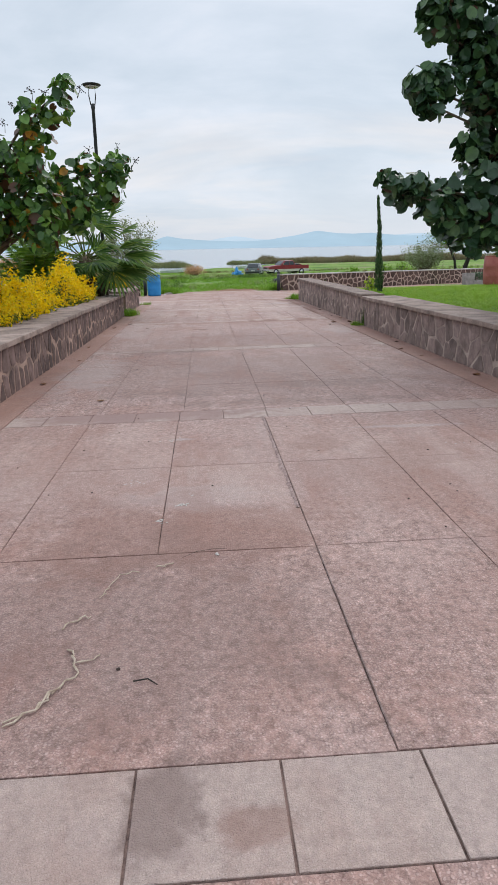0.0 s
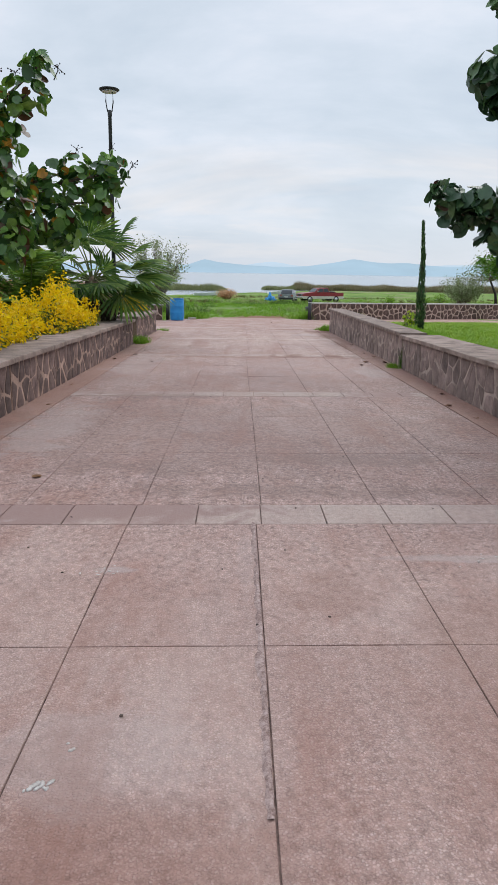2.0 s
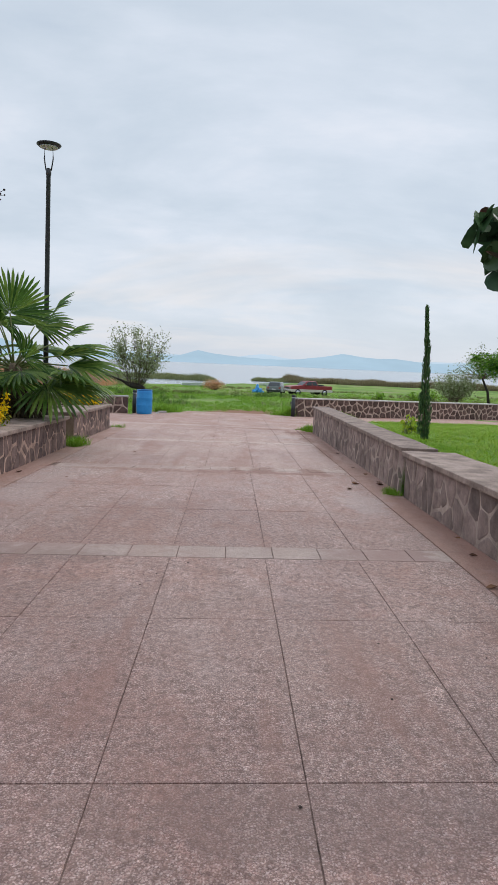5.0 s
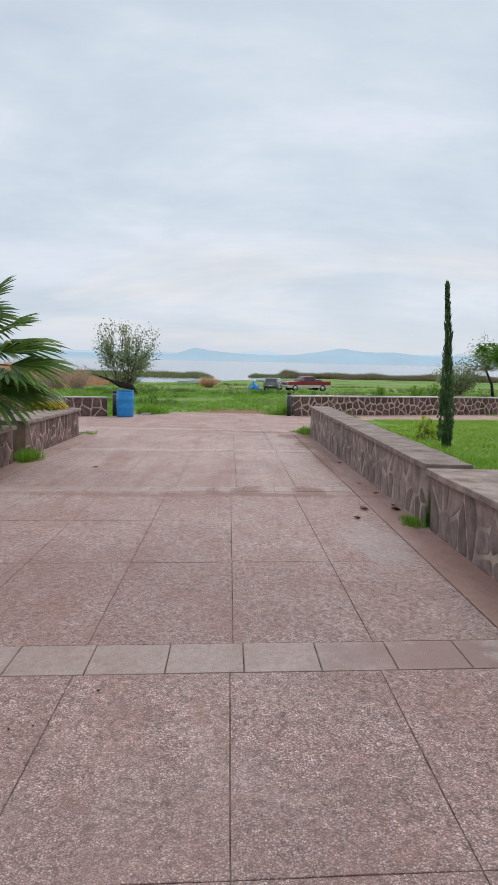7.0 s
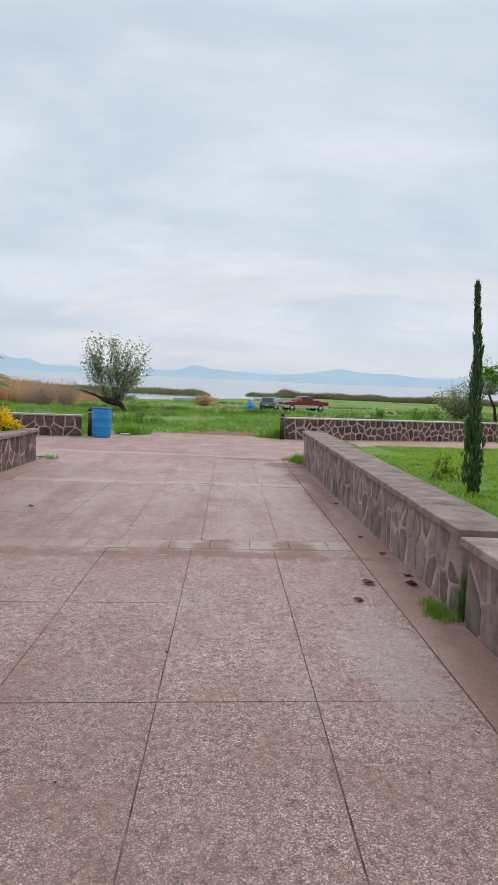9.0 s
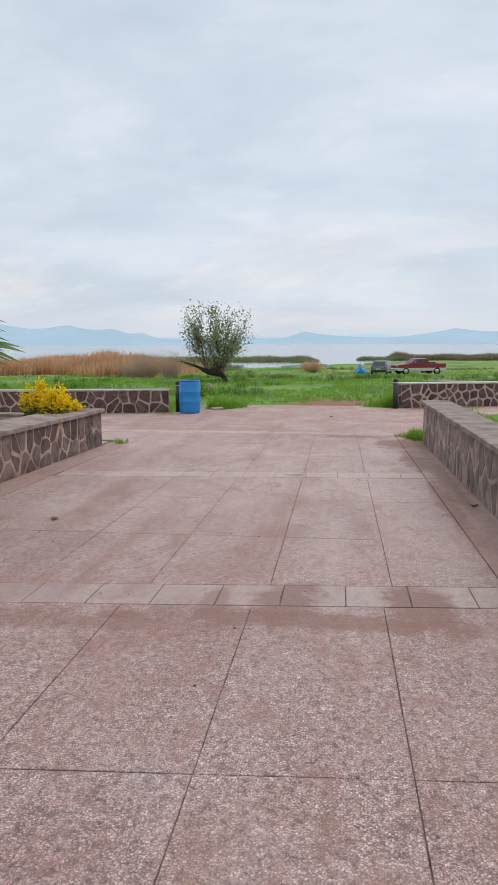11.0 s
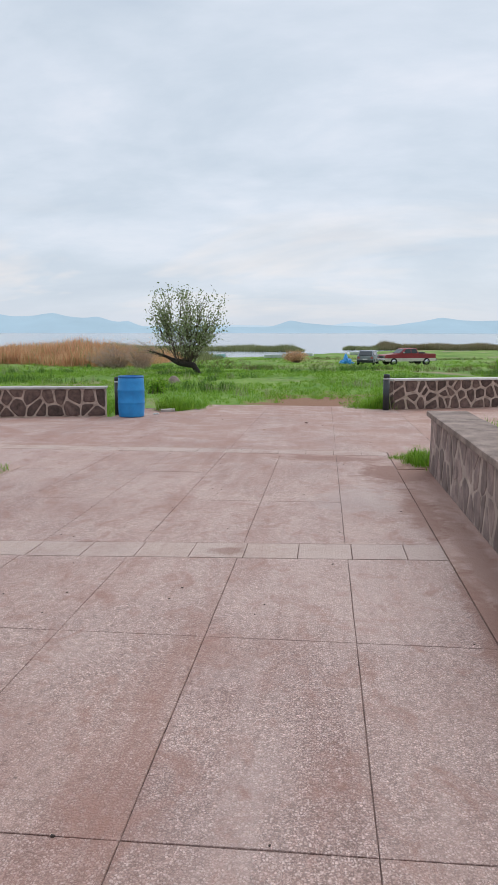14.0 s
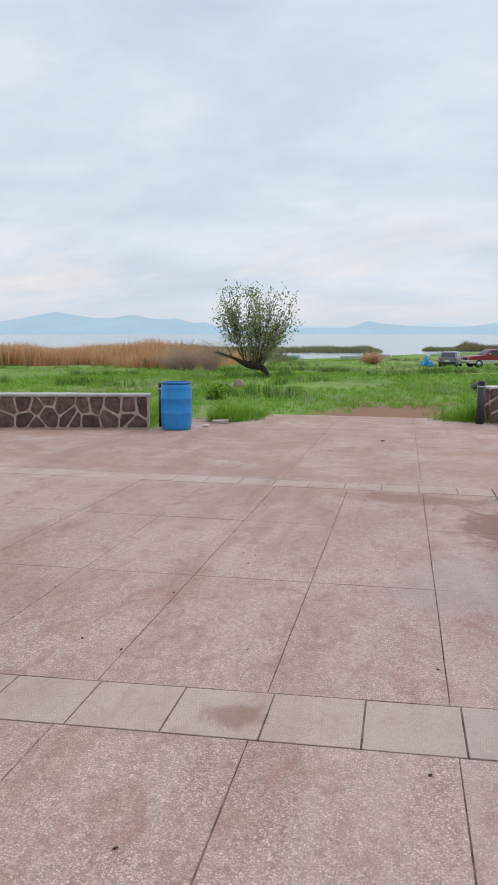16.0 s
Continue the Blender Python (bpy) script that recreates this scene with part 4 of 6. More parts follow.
def fan(rng, size, blades=34, sweep=235):
    """A pleated fan leaf: folded fingers joined near the hub, split and drooping outside. Local y ahead, z up."""
    verts, faces = [], []
    for i in range(blades):
        a = radians(-sweep / 2 + sweep * (i + 0.5) / blades)
        half = radians(sweep / blades / 2)
        length = size * (0.80 + 0.2 * math.cos(a * 0.55)) * rng.uniform(0.9, 1.05)
        droop = rng.uniform(0.10, 0.32)
        k = len(verts)
        for r, w, fold in ((0.03, 0.9, 0.004), (0.6, 1.0, 0.03), (0.84, 0.62, 0.02), (1.0, 0.03, 0.0)):
            dz = -droop * size * max(0, r - 0.4) ** 1.6 + 0.10 * size * math.sin(r * 2.2) - 0.12 * size * abs(math.sin(a)) * r
            for s in (-1, 0, 1):
                t = a + s * half * w
                verts.append((math.sin(t) * r * length, math.cos(t) * r * length, dz + (fold * size if s == 0 else 0)))
        for j in range(3):
            p = k + 3 * j
            faces += [(p, p + 1, p + 4, p + 3), (p + 1, p + 2, p + 5, p + 4)]
    return verts, faces


def palm(label, base, trunk_h, fronds, seed):
    rng = random.Random(seed)
    ob = thing("fan_palm", Matrix.Translation(base), label, "palm", "")
    bm = lathe(bmesh.new(), [(0.22, -0.1), (0.25, 0.1), (0.22, trunk_h * 0.6), (0.16, trunk_h), (0.05, trunk_h + 0.12)], 14)
    for v in bm.verts:
        v.co += Vector((v.co.x, v.co.y, 0)) * 0.35 * noise.noise(v.co * 9)
    part("trunk", bm, FIBRE, ob, smooth=True)
    for spec in fronds:
        yaw, rise, stalk, size = spec[:4]
        roll, sweep = spec[4:] if len(spec) > 4 else (rng.uniform(-25, 25), 235)
        hub = Vector((0, 0, trunk_h))
        way = Vector((math.sin(radians(yaw)) * math.cos(radians(rise)), math.cos(radians(yaw)) * math.cos(radians(rise)), math.sin(radians(rise))))
        tip = hub + way * stalk + Vector((0, 0, -0.10 * stalk))
        mid = hub + way * stalk * 0.5 + Vector((0, 0, 0.03))
        part("stalk", tube(bmesh.new(), [hub, mid, tip], [0.022, 0.016, 0.011], 6), PETIOLE, ob, smooth=True)
        dead = rise < -30
        verts, faces = fan(rng, size, max(14, round(34 * sweep / 235)), sweep)
        f = new("frond", raw("frond", verts, faces, DEAD_FROND if dead else FAN))
        if dead:
            tagged(f, "dead brown hanging frond")
        f.parent = ob
        pitch = rise - rng.uniform(6, 18 if len(spec) > 4 else 32)
        f.matrix_basis = Matrix.Translation(tip) @ Matrix.Rotation(radians(-yaw), 4, "Z") @ Matrix.Rotation(radians(pitch), 4, "X") @ Matrix.Rotation(radians(roll), 4, "Y")
    return ob


def sprig(parent, at, lean, seed):
    """A thin stalk with small dark fruits that stands out of the crown."""
    rng = random.Random(seed)
    bm = bmesh.new()
    tip = Vector(at) + Vector((lean * 0.6, 0, 0.14))
    pts = [Vector(at), Vector(at).lerp(tip, 0.5) + Vector((0.02, 0, 0.02)), tip]
    tube(bm, pts, [0.006, 0.005, 0.003], 5)
    for i in range(9):
        c = tip + Vector((rng.gauss(0, 0.035), rng.gauss(0, 0.03), rng.uniform(-0.07, 0.03)))
        tube(bm, [pts[1].lerp(tip, rng.uniform(0.3, 0.9)), c], [0.003, 0.002], 4)
        bmesh.ops.create_icosphere(bm, subdivisions=1, radius=rng.uniform(0.006, 0.011), matrix=Matrix.Translation(c))
    part("seed_sprig", bm, DARK_BARK, parent, "dark seed sprig")


for i, (x, y, z, lean) in enumerate(((-1.6, 11.6, 3.52, -0.05), (-1.45, 11.6, 3.5, 0.03), (-1.0, 11.5, 3.52, 0.08), (-1.85, 11.6, 3.35, -0.08), (-1.12, 13.0, 3.0, -0.02), (-0.72, 13.1, 3.05, 0.03), (-0.5, 13.1, 2.85, 0.12), (-2.1, 12.0, 3.2, -0.05))):
    sprig(left_tree, Vector((x, y, z)) - Vector((-2.9, 12.4, 0.45)), lean, 600 + i)
palm("young fan palm with broad green pleated leaves behind the wall", (-2.45, 20.02, 0.45), 1.05, (
    (82, 60, 1.25, 0.72, 8, 110), (86, 40, 1.0, 0.8, 6, 110), (90, 24, 0.95, 1.05, -8, 130), (84, 12, 1.0, 1.05, 14, 150), (96, -4, 0.9, 1.1, -16, 170), (104, -14, 0.7, 1.05, 24, 190), (140, 30, 0.5, 0.75, -60, 150),
    (185, 80, 1.15, 0.85, 10, 235), (215, 72, 1.0, 0.8, -20, 235), (150, 2, 0.5, 0.9, 10, 200), (205, 0, 0.6, 0.9, -10, 220), (255, 18, 0.9, 0.8, 20, 200), (175, -12, 0.45, 0.8, 0, 200),
    (120, -60, 0.35, 0.75, 10, 120), (175, -66, 0.3, 0.75, 0, 130), (80, -58, 0.35, 0.7, -10, 120), (225, -60, 0.3, 0.7, 0, 120), (140, -70, 0.3, 0.8, 20, 110),
    (-90, 22, 0.9, 0.9), (-75, 45, 1.0, 0.95), (-115, 6, 0.8, 0.9), (-60, 66, 1.05, 0.9), (240, 35, 0.9, 0.9), (10, 30, 1.0, 0.9), (25, 60, 1.1, 0.85), (-20, 15, 0.9, 0.9), (60, 0, 0.8, 0.9)), 5)
PLUME = leaf_material("plume_green", ((0.0, (0.09, 0.19, 0.025)), (0.5, (0.18, 0.33, 0.04)), (1.0, (0.32, 0.46, 0.07))), 0.5, 0.4, 0.3)


def plume_plant(base, seed):
    """Arching feathery fronds, each with two rows of slim leaflets that hang."""
    rng = random.Random(seed)
    ob = thing("feathery_palm", Matrix.Translation(base), "bright green feathery young palm behind the low wall", "palm")
    for i in range(20):
        yaw, rise, reach = radians(i * 137.5), radians(rng.uniform(48, 86)), rng.uniform(1.5, 2.3)
        way = Vector((math.cos(yaw) * math.cos(rise), math.sin(yaw) * math.cos(rise), math.sin(rise)))
        side = Vector((-math.sin(yaw), math.cos(yaw), 0))
        pts = [way * reach * k + Vector((math.cos(yaw), math.sin(yaw), -1.1)) * 0.5 * k ** 3 for k in (0, 0.2, 0.4, 0.6, 0.8, 1.0)]
        frond = part("frond_stalk", tube(bmesh.new(), pts, [0.018, 0.015, 0.012, 0.009, 0.006, 0.003], 5), PETIOLE, ob, smooth=True)
        leaflets = []
        for j in range(40):
            k = (0.25 + 0.75 * j / 39) * 5
            n = min(int(k), 4)
            at = pts[n].lerp(pts[n + 1], k - n)
            for s in (-1, 1):
                q = (side * s + way * 0.5 + Vector((0, 0, -0.35))).to_track_quat("Y", "Z").to_matrix().to_4x4()
                leaflets.append(Matrix.Translation(at) @ q @ Matrix.Rotation(rng.gauss(0, 0.4), 4, "Y") @ Matrix.Scale(rng.uniform(0.3, 0.42) * (1.1 - 0.1 * n), 4))
        swarm("foliage", SLIM_LEAF, leaflets, PLUME, frond, "stuff")


plume_plant((-3.4, 18.3, 0.45), 6)

GOLD = leaf_material("golden_foliage", ((0.0, (0.78, 0.52, 0.004)), (0.5, (0.88, 0.62, 0.006)), (0.85, (0.92, 0.70, 0.012)), (1.0, (0.55, 0.5, 0.02))), 0.55, 0.5, 0.3, 0.1)
GREENGOLD = leaf_material("green_gold_foliage", ((0.0, (0.07, 0.13, 0.015)), (0.5, (0.17, 0.22, 0.02)), (1.0, (0.40, 0.36, 0.025))), 0.55, 0.25)


def golden_bush(label, base, length, width, height, seed, n):
    """A hedge-like shrub of upright golden sprays, greener inside and below."""
    rng = random.Random(seed)
    ob = thing("golden_shrub", Matrix.Translation(base), label, "shrub", "golden shrubs in the planter")
    inner, outer, stems = [], [], bmesh.new()
    for i in range(n):
        x, y = rng.uniform(-width / 2, width / 2), rng.uniform(-length / 2, length / 2)
        edge = max(abs(x) / (width / 2), abs(y) / (length / 2))
        h = height * (1 - 0.5 * edge ** 3) * rng.uniform(0.65, 1.12) * (0.8 + 0.6 * noise.noise((x * 1.8, y * 1.5, seed)))
        lean = Vector((x * 0.25 + rng.gauss(0, 0.08), rng.gauss(0, 0.10), 1)).normalized()
        if i % 6 == 0:
            tube(stems, [(x * 0.7, y, -0.05), Vector((x * 0.8, y, 0)) + lean * h * 0.5, Vector((x * 0.8, y, 0)) + lean * h * 0.92], [0.007, 0.005, 0.002], 4)
        for j in range(42):
            k = rng.uniform(0.1, 1.0) ** 0.7
            at = Vector((x, y, 0)) + lean * h * k + Vector((rng.gauss(0, 0.04), rng.gauss(0, 0.04), rng.gauss(0, 0.03))) * (1.3 - 0.6 * k)
            m = facing(rng, at, (rng.gauss(0, 1), rng.gauss(0, 1), 0.9), rng.uniform(0.045, 0.085), 0.4)
            (outer if k > 0.38 + 0.3 * rng.random() else inner).append(m)
    part("stems", stems, BARK, ob, kind="stuff")
    swarm("inner_foliage", SLIM_WIDE, inner, GREENGOLD, ob, "stuff", "green inner leaves")
    swarm("golden_foliage", SLIM_WIDE, outer, GOLD, ob, "stuff", "bright yellow leaf sprays")


SLIM_WIDE = ([(0, 0, 0), (0.26, 0.45, 0.06), (0, 1.0, -0.08), (-0.26, 0.45, 0.06)], [(0, 1, 2), (0, 2, 3)])
golden_bush("bright yellow and green shrub behind the low wall", (-2.62, 16.7, 0.52), 3.4, 1.2, 0.95, 3, 330)
golden_bush("yellow-green shrub behind the low wall", (-2.75, 12.5, 0.52), 4.4, 1.25, 0.72, 4, 330)
golden_bush("small bright yellow shrub at the end of the planter", (-2.3, 25.25, 0.52), 1.0, 0.72, 0.66, 6, 110)

CYPRESS = leaf_material("cypress_green", ((0.0, (0.035, 0.085, 0.032)), (0.6, (0.085, 0.16, 0.06)), (1.0, (0.19, 0.28, 0.10))), 0.6, 0.1)


def cypress(base, h, r, seed):
    rng = random.Random(seed)
    ob = thing("italian_cypress", Matrix.Translation(base), "slim dark green cypress on the lawn beside the wall", "cypress")
    part("trunk", tube(bmesh.new(), [(0, 0, -0.1), (-0.05, 0, h * 0.5), (-0.097, 0, h * 0.97)], [0.03, 0.02, 0.004], 8), BARK, ob, smooth=True)
    poses = []
    for i in range(2300):
        k = rng.random() ** 1.15 * 1.03
        rad = r * (0.6 + 0.5 * min(k * 5, 1)) * (1 - min(max(0, k - 0.3) / 0.7, 1)) ** 1.0 + 0.009
        a = rng.uniform(0, 6.283)
        rr = rad * rng.uniform(0.3, 1.1) * (1 + 0.6 * noise.noise((math.cos(a) * 1.6, math.sin(a) * 1.6, k * 16)))
        at = Vector((math.cos(a) * rr - 0.10 * k + 0.008 * math.sin(k * 11), math.sin(a) * rr, k * h))
        way = Vector((math.cos(a) * 0.3, math.sin(a) * 0.3, 1))
        q = way.to_track_quat("Y", "Z").to_matrix().to_4x4() @ Matrix.Rotation(rng.uniform(0, 6.28), 4, "Y")
        poses.append(Matrix.Translation(at) @ q @ Matrix.Scale(rng.uniform(0.045, 0.11), 4))
    for i in range(260):
        k = rng.random()
        at = Vector((-0.11 + rng.gauss(0, 0.018), rng.gauss(0, 0.018), 0.15 + k * 0.72))
        poses.append(Matrix.Translation(at) @ Matrix.Rotation(rng.uniform(0, 6.28), 4, "Z") @ Matrix.Rotation(radians(80), 4, "X") @ Matrix.Scale(rng.uniform(0.05, 0.1), 4))
    swarm("crown", SLIM_LEAF, poses, CYPRESS, ob, "stuff")


cypress((5.06, 19.1, 0.5), 2.29, 0.06, 9)

# ---- grasses ----
def tuft(rng, n, spread, lean, width):
    verts, faces = [], []
    for i in range(n):
        a, o = rng.uniform(0, 6.283), rng.uniform(0, 6.283)
        x, y = spread * rng.random() * math.cos(o), spread * rng.random() * math.sin(o)
        h, l = rng.uniform(0.6, 1.0), lean * rng.uniform(0.2, 1.0)
        c, s = math.cos(a), math.sin(a)
        k = len(verts)
        w = width * rng.uniform(0.7, 1.2)
        verts += [(x - s * w, y + c * w, 0), (x + s * w, y - c * w, 0), (x + c * l * 0.35 + s * w * 0.8, y + s * l * 0.35 - c * w * 0.8, h * 0.6), (x + c * l * 0.35 - s * w * 0.8, y + s * l * 0.35 + c * w * 0.8, h * 0.6), (x + c * l, y + s * l, h)]
        faces += [(k, k + 1, k + 2, k + 3), (k + 3, k + 2, k + 4)]
    return verts, faces


grng = random.Random(55)
TUFTS = [tuft(grng, 16, 0.5, 0.7, 0.016) for _ in range(3)]
REED = tuft(grng, 7, 0.35, 0.28, 0.016)
GRASS = leaf_material("fresh_grass", ((0.0, (0.11, 0.25, 0.02)), (0.5, (0.22, 0.42, 0.036)), (1.0, (0.34, 0.50, 0.065))), 0.6, 0.45, 0.25)
LAWN_BLADE = leaf_material("lawn_blade", ((0.0, (0.14, 0.28, 0.014)), (0.5, (0.27, 0.46, 0.026)), (0.85, (0.39, 0.55, 0.05)), (1.0, (0.48, 0.46, 0.13))), 0.6, 0.4, 0.25)
DRY_GRASS = leaf_material("straw_grass", ((0.0, (0.14, 0.14, 0.05)), (0.5, (0.21, 0.18, 0.07)), (1.0, (0.12, 0.17, 0.04))), 0.7, 0.25, 0.2)
BROWN_REED = leaf_material("brown_reed", ((0.0, (0.56, 0.29, 0.15)), (0.4, (0.74, 0.42, 0.24)), (0.84, (0.78, 0.54, 0.34)), (0.92, (0.34, 0.34, 0.12)), (1.0, (0.28, 0.34, 0.10))), 0.7, 0.6, 0.2)
GREEN_REED = leaf_material("green_reed", ((0.0, (0.17, 0.20, 0.09)), (0.5, (0.25, 0.28, 0.12)), (1.0, (0.33, 0.33, 0.17))), 0.7, 0.55, 0.2)
DULL_REED = leaf_material("dull_reed", ((0.0, (0.22, 0.18, 0.11)), (0.5, (0.29, 0.24, 0.14)), (1.0, (0.27, 0.28, 0.13))), 0.7, 0.55, 0.2)


def stand(name, label, mat, spots, template, category="grass", wild=0.0, wide=1.0):
    """Tufts at (x, y, z, height) spots, all one growth."""
    rng = random.Random(len(spots))
    poses = []
    for x, y, z, h in spots:
        w = h * wide * rng.uniform(0.8, 1.3)
        poses.append(Matrix.Translation((x, y, z)) @ Matrix.Rotation(rng.uniform(0, 6.283), 4, "Z") @ Matrix.Rotation(rng.gauss(0, 0.15 + wild), 4, "X") @ Matrix.Diagonal((w, w, h, 1)))
    ob = swarm(name, template, poses, mat, None, "stuff", label)
    tagged(ob, category=category)
    return ob


def plot(n, x0, x1, y0, y1, height, z, rng, keep=lambda x, y: True):
    spots = []
    for _ in range(n):
        x, y = rng.uniform(x0, x1), rng.uniform(y0, y1)
        if keep(x, y):
            spots.append((x, y, z(x, y), height * rng.uniform(0.55, 1.25)))
    return spots


def meadow_keep(x, y):
    track = abs(x - (2.1 + 0.12 * (y - 36))) < 0.8 + 0.6 * noise.noise((x, y, 8)) and y < 39.0 + 2 * noise.noise((x, 0, 3))
    return not track and noise.noise((x * 0.13, y * 0.09, 5)) > -0.18 - 0.004 * (80 - y)


near = plot(12000, -16, 20, 36.6, 62, 0.17, lambda x, y: land(x, y) - 0.02, grng, lambda x, y: meadow_keep(x, y) and (y > 37 + 0.43 * max(x - 4.4, 0)) and y > 34)
near += plot(2500, -16, -2.5, 33.3, 37, 0.26, lambda x, y: land(x, y) - 0.02, grng, lambda x, y: y > field_wall_west(x) + 0.5)
stand("meadow_grass", "long fresh green grass of the lakeside meadow", GRASS, near, TUFTS[0], wide=1.6)
stand("meadow_grass", "green and straw meadow grass farther off", GRASS, plot(9000, -45, 60, 60, 128, 0.24, lambda x, y: land(x, y) - 0.02, grng, meadow_keep), TUFTS[1], wide=2.2)
stand("dry_grass", "straw-coloured dry grass in the meadow", DRY_GRASS, plot(3600, -40, 60, 62, 130, 0.42, lambda x, y: land(x, y) - 0.02, grng, lambda x, y: noise.noise((x * 0.1, y * 0.07, 9)) > 0.12), TUFTS[2], wide=1.6)


DARK_WEED = leaf_material("dark_weed", ((0.0, (0.05, 0.12, 0.02)), (0.5, (0.10, 0.21, 0.03)), (1.0, (0.20, 0.30, 0.06))), 0.6, 0.4, 0.25)
PALE_WEED = leaf_material("pale_seed_head", ((0.0, (0.22, 0.27, 0.10)), (0.5, (0.32, 0.36, 0.17)), (1.0, (0.40, 0.36, 0.22))), 0.7, 0.4, 0.2)
stand("tall_weeds", "taller dark green weeds in drifts across the meadow", DARK_WEED, plot(5200, -16, 22, 38.5, 75, 0.42, lambda x, y: land(x, y) - 0.02, grng, lambda x, y: meadow_keep(x, y) and y > 37.5 + 0.43 * max(x - 4.4, 0) and noise.noise((x * 0.28, y * 0.2, 21)) > 0.27), TUFTS[2], wide=1.2)
stand("seeding_grass", "pale seeding grass scattered through the meadow", PALE_WEED, plot(2600, -20, 30, 40, 90, 0.4, lambda x, y: land(x, y) - 0.02, grng, lambda x, y: meadow_keep(x, y) and y > 38.5 + 0.43 * max(x - 4.4, 0) and noise.noise((x * 0.22, y * 0.16, 33)) > 0.2), TUFTS[0], wide=0.9)


def patch(name, label, cx, cy, rx, ry, z, h, n, seed):
    rng = random.Random(seed)
    spots = []
    clumps = [(rng.uniform(-0.75, 0.75), rng.uniform(-0.8, 0.8), rng.uniform(0.2, 0.45), rng.uniform(0.5, 1.15)) for _ in range(7)]
    for _ in range(n):
        u, v, wide, tall = rng.choice(clumps)
        u, v = u + rng.gauss(0, wide), v + rng.gauss(0, wide)
        if u * u + v * v < 1.4:
            spots.append((cx + rx * u, cy + ry * v, z, h * tall * rng.uniform(0.5, 1.25)))
    return put(stand(name, label, GRASS, spots, TUFTS[seed % 3], "weeds"))


for spec in ((4.35, 36.0, 0.4, 0.5, -0.05, 0.42, 170), (3.75, 35.95, 0.5, 0.4, -0.05, 0.22, 120), (4.2, 37.2, 0.7, 0.7, -0.05, 0.3, 90), (-0.95, 35.6, 0.6, 1.0, -0.05, 0.26, 140), (-1.05, 34.85, 0.32, 0.4, -0.05, 0.42, 130), (4.1, 27.35, 0.26, 0.4, -0.01, 0.28, 160), (3.86, 27.75, 0.24, 0.22, -0.01, 0.14, 60), (-1.5, 21.2, 0.2, 0.38, 0.0, 0.24, 80), (-1.52, 26.2, 0.24, 0.2, 0.0, 0.1, 36), (3.9, 16.55, 0.11, 0.3, 0.0, 0.08, 90), (4.55, 16.6, 0.2, 0.2, 0.645, 0.05, 60), (4.72, 17.4, 0.22, 0.7, 0.55, 0.12, 80), (4.75, 24.5, 0.25, 2.6, 0.45, 0.24, 150)):
    patch("weeds", "fresh green weeds at the foot of the wall", *spec, int(spec[1]))

# weeds grow here; packed dense and dark to stand in for the slot's shade
slot = [(4.03 + 0.4 * grng.random(), 16.39 + grng.uniform(-0.05, 0.05), -0.02, grng.uniform(0.15, 0.6)) for _ in range(170)]
put(stand("weeds", "weeds in the slot between two walls, packed dark for its shade", DARK_WEED, slot, TUFTS[0], "weeds", wide=0.16))
lawn_spots = plot(25000, 4.48, 14, 9, 33.3, 0.06, lambda x, y: lawn_z(x, y) - 0.005, grng, lambda x, y: x > 4.68 or y > 16.6)
put(stand("lawn_grass", "short bright green lawn grass", LAWN_BLADE, [(x, lawn_y(x, y), z, h) for x, y, z, h in lawn_spots if lawn_y(x, y) < 26.4 or x > lawn_edge(lawn_y(x, y)) + 1.0], TUFTS[1], "grass", wide=3.0))


def reeds(name, label, mat, x0, x1, front, depth, height, n, seed):
    rng = random.Random(seed)
    spots = []
    for _ in range(n):
        x = rng.uniform(x0, x1)
        y = front(x) + depth * rng.random()
        ends = min(1.0, (x - x0) / 3 + 0.45, (x1 - x) / 5 + 0.35) * (0.85 + 0.5 * noise.noise((x * 0.11, y * 0.13, seed + 40)))
        spots.append((x, y, max(land(x, y), LAKE - 0.1) - 0.05, height * ends * rng.uniform(0.7, 1.1) * (1 + 0.2 * noise.noise((x * 0.2, y * 0.2, seed)))))
    return stand(name, label, mat, spots, REED, "reeds")


reeds("reed_bed", "tall dry brown reeds at the meadow's edge", BROWN_REED, -75, -14.5, lambda x: 79 + 3 * math.sin(x * 0.4) + 4 * noise.noise((x * 0.3, 0, 6)), 26, 2.7, 11000, 1)
reeds("reed_bed", "green reeds behind the brown ones", GREEN_REED, -75, -13, lambda x: 104, 22, 2.2, 3500, 2)
reeds("reed_bed", "green reeds standing in the shallow lake", GREEN_REED, -62, -2.0, lambda x: 166 + 0.25 * (x + 2) * -0.3, 16, 1.95, 4600, 3)
reeds("reed_bed", "low green reeds standing in the shallow lake", GREEN_REED, 7.0, 19, lambda x: 184, 10, 1.75, 1300, 4)
reeds("reed_bed", "dull brown-green reeds along the shore", DULL_REED, 15, 130, lambda x: 184 + 0.02 * x, 14, 2.3, 11000, 5)


# ---- meadow: trees and shrubs ----
WILLOW = leaf_material("pale_willow_leaf", ((0.0, (0.16, 0.20, 0.08)), (0.5, (0.31, 0.36, 0.18)), (1.0, (0.50, 0.52, 0.36))), 0.6, 0.4, 0.25)
TWIG = mottled("bare_brown_twig", (0.10, 0.065, 0.05), (0.21, 0.15, 0.12), 6.0, 0.9, 40.0, 0.3, 0.004, 0.001)
PALE_TWIG = mottled("pale_dry_twig", (0.34, 0.24, 0.20), (0.52, 0.40, 0.34), 6.0, 0.9, 40.0, 0.3, 0.004, 0.001)
FEATHER = leaf_material("feathery_green", ((0.0, (0.05, 0.13, 0.018)), (0.5, (0.12, 0.27, 0.026)), (1.0, (0.24, 0.42, 0.04))), 0.55, 0.35, 0.3)


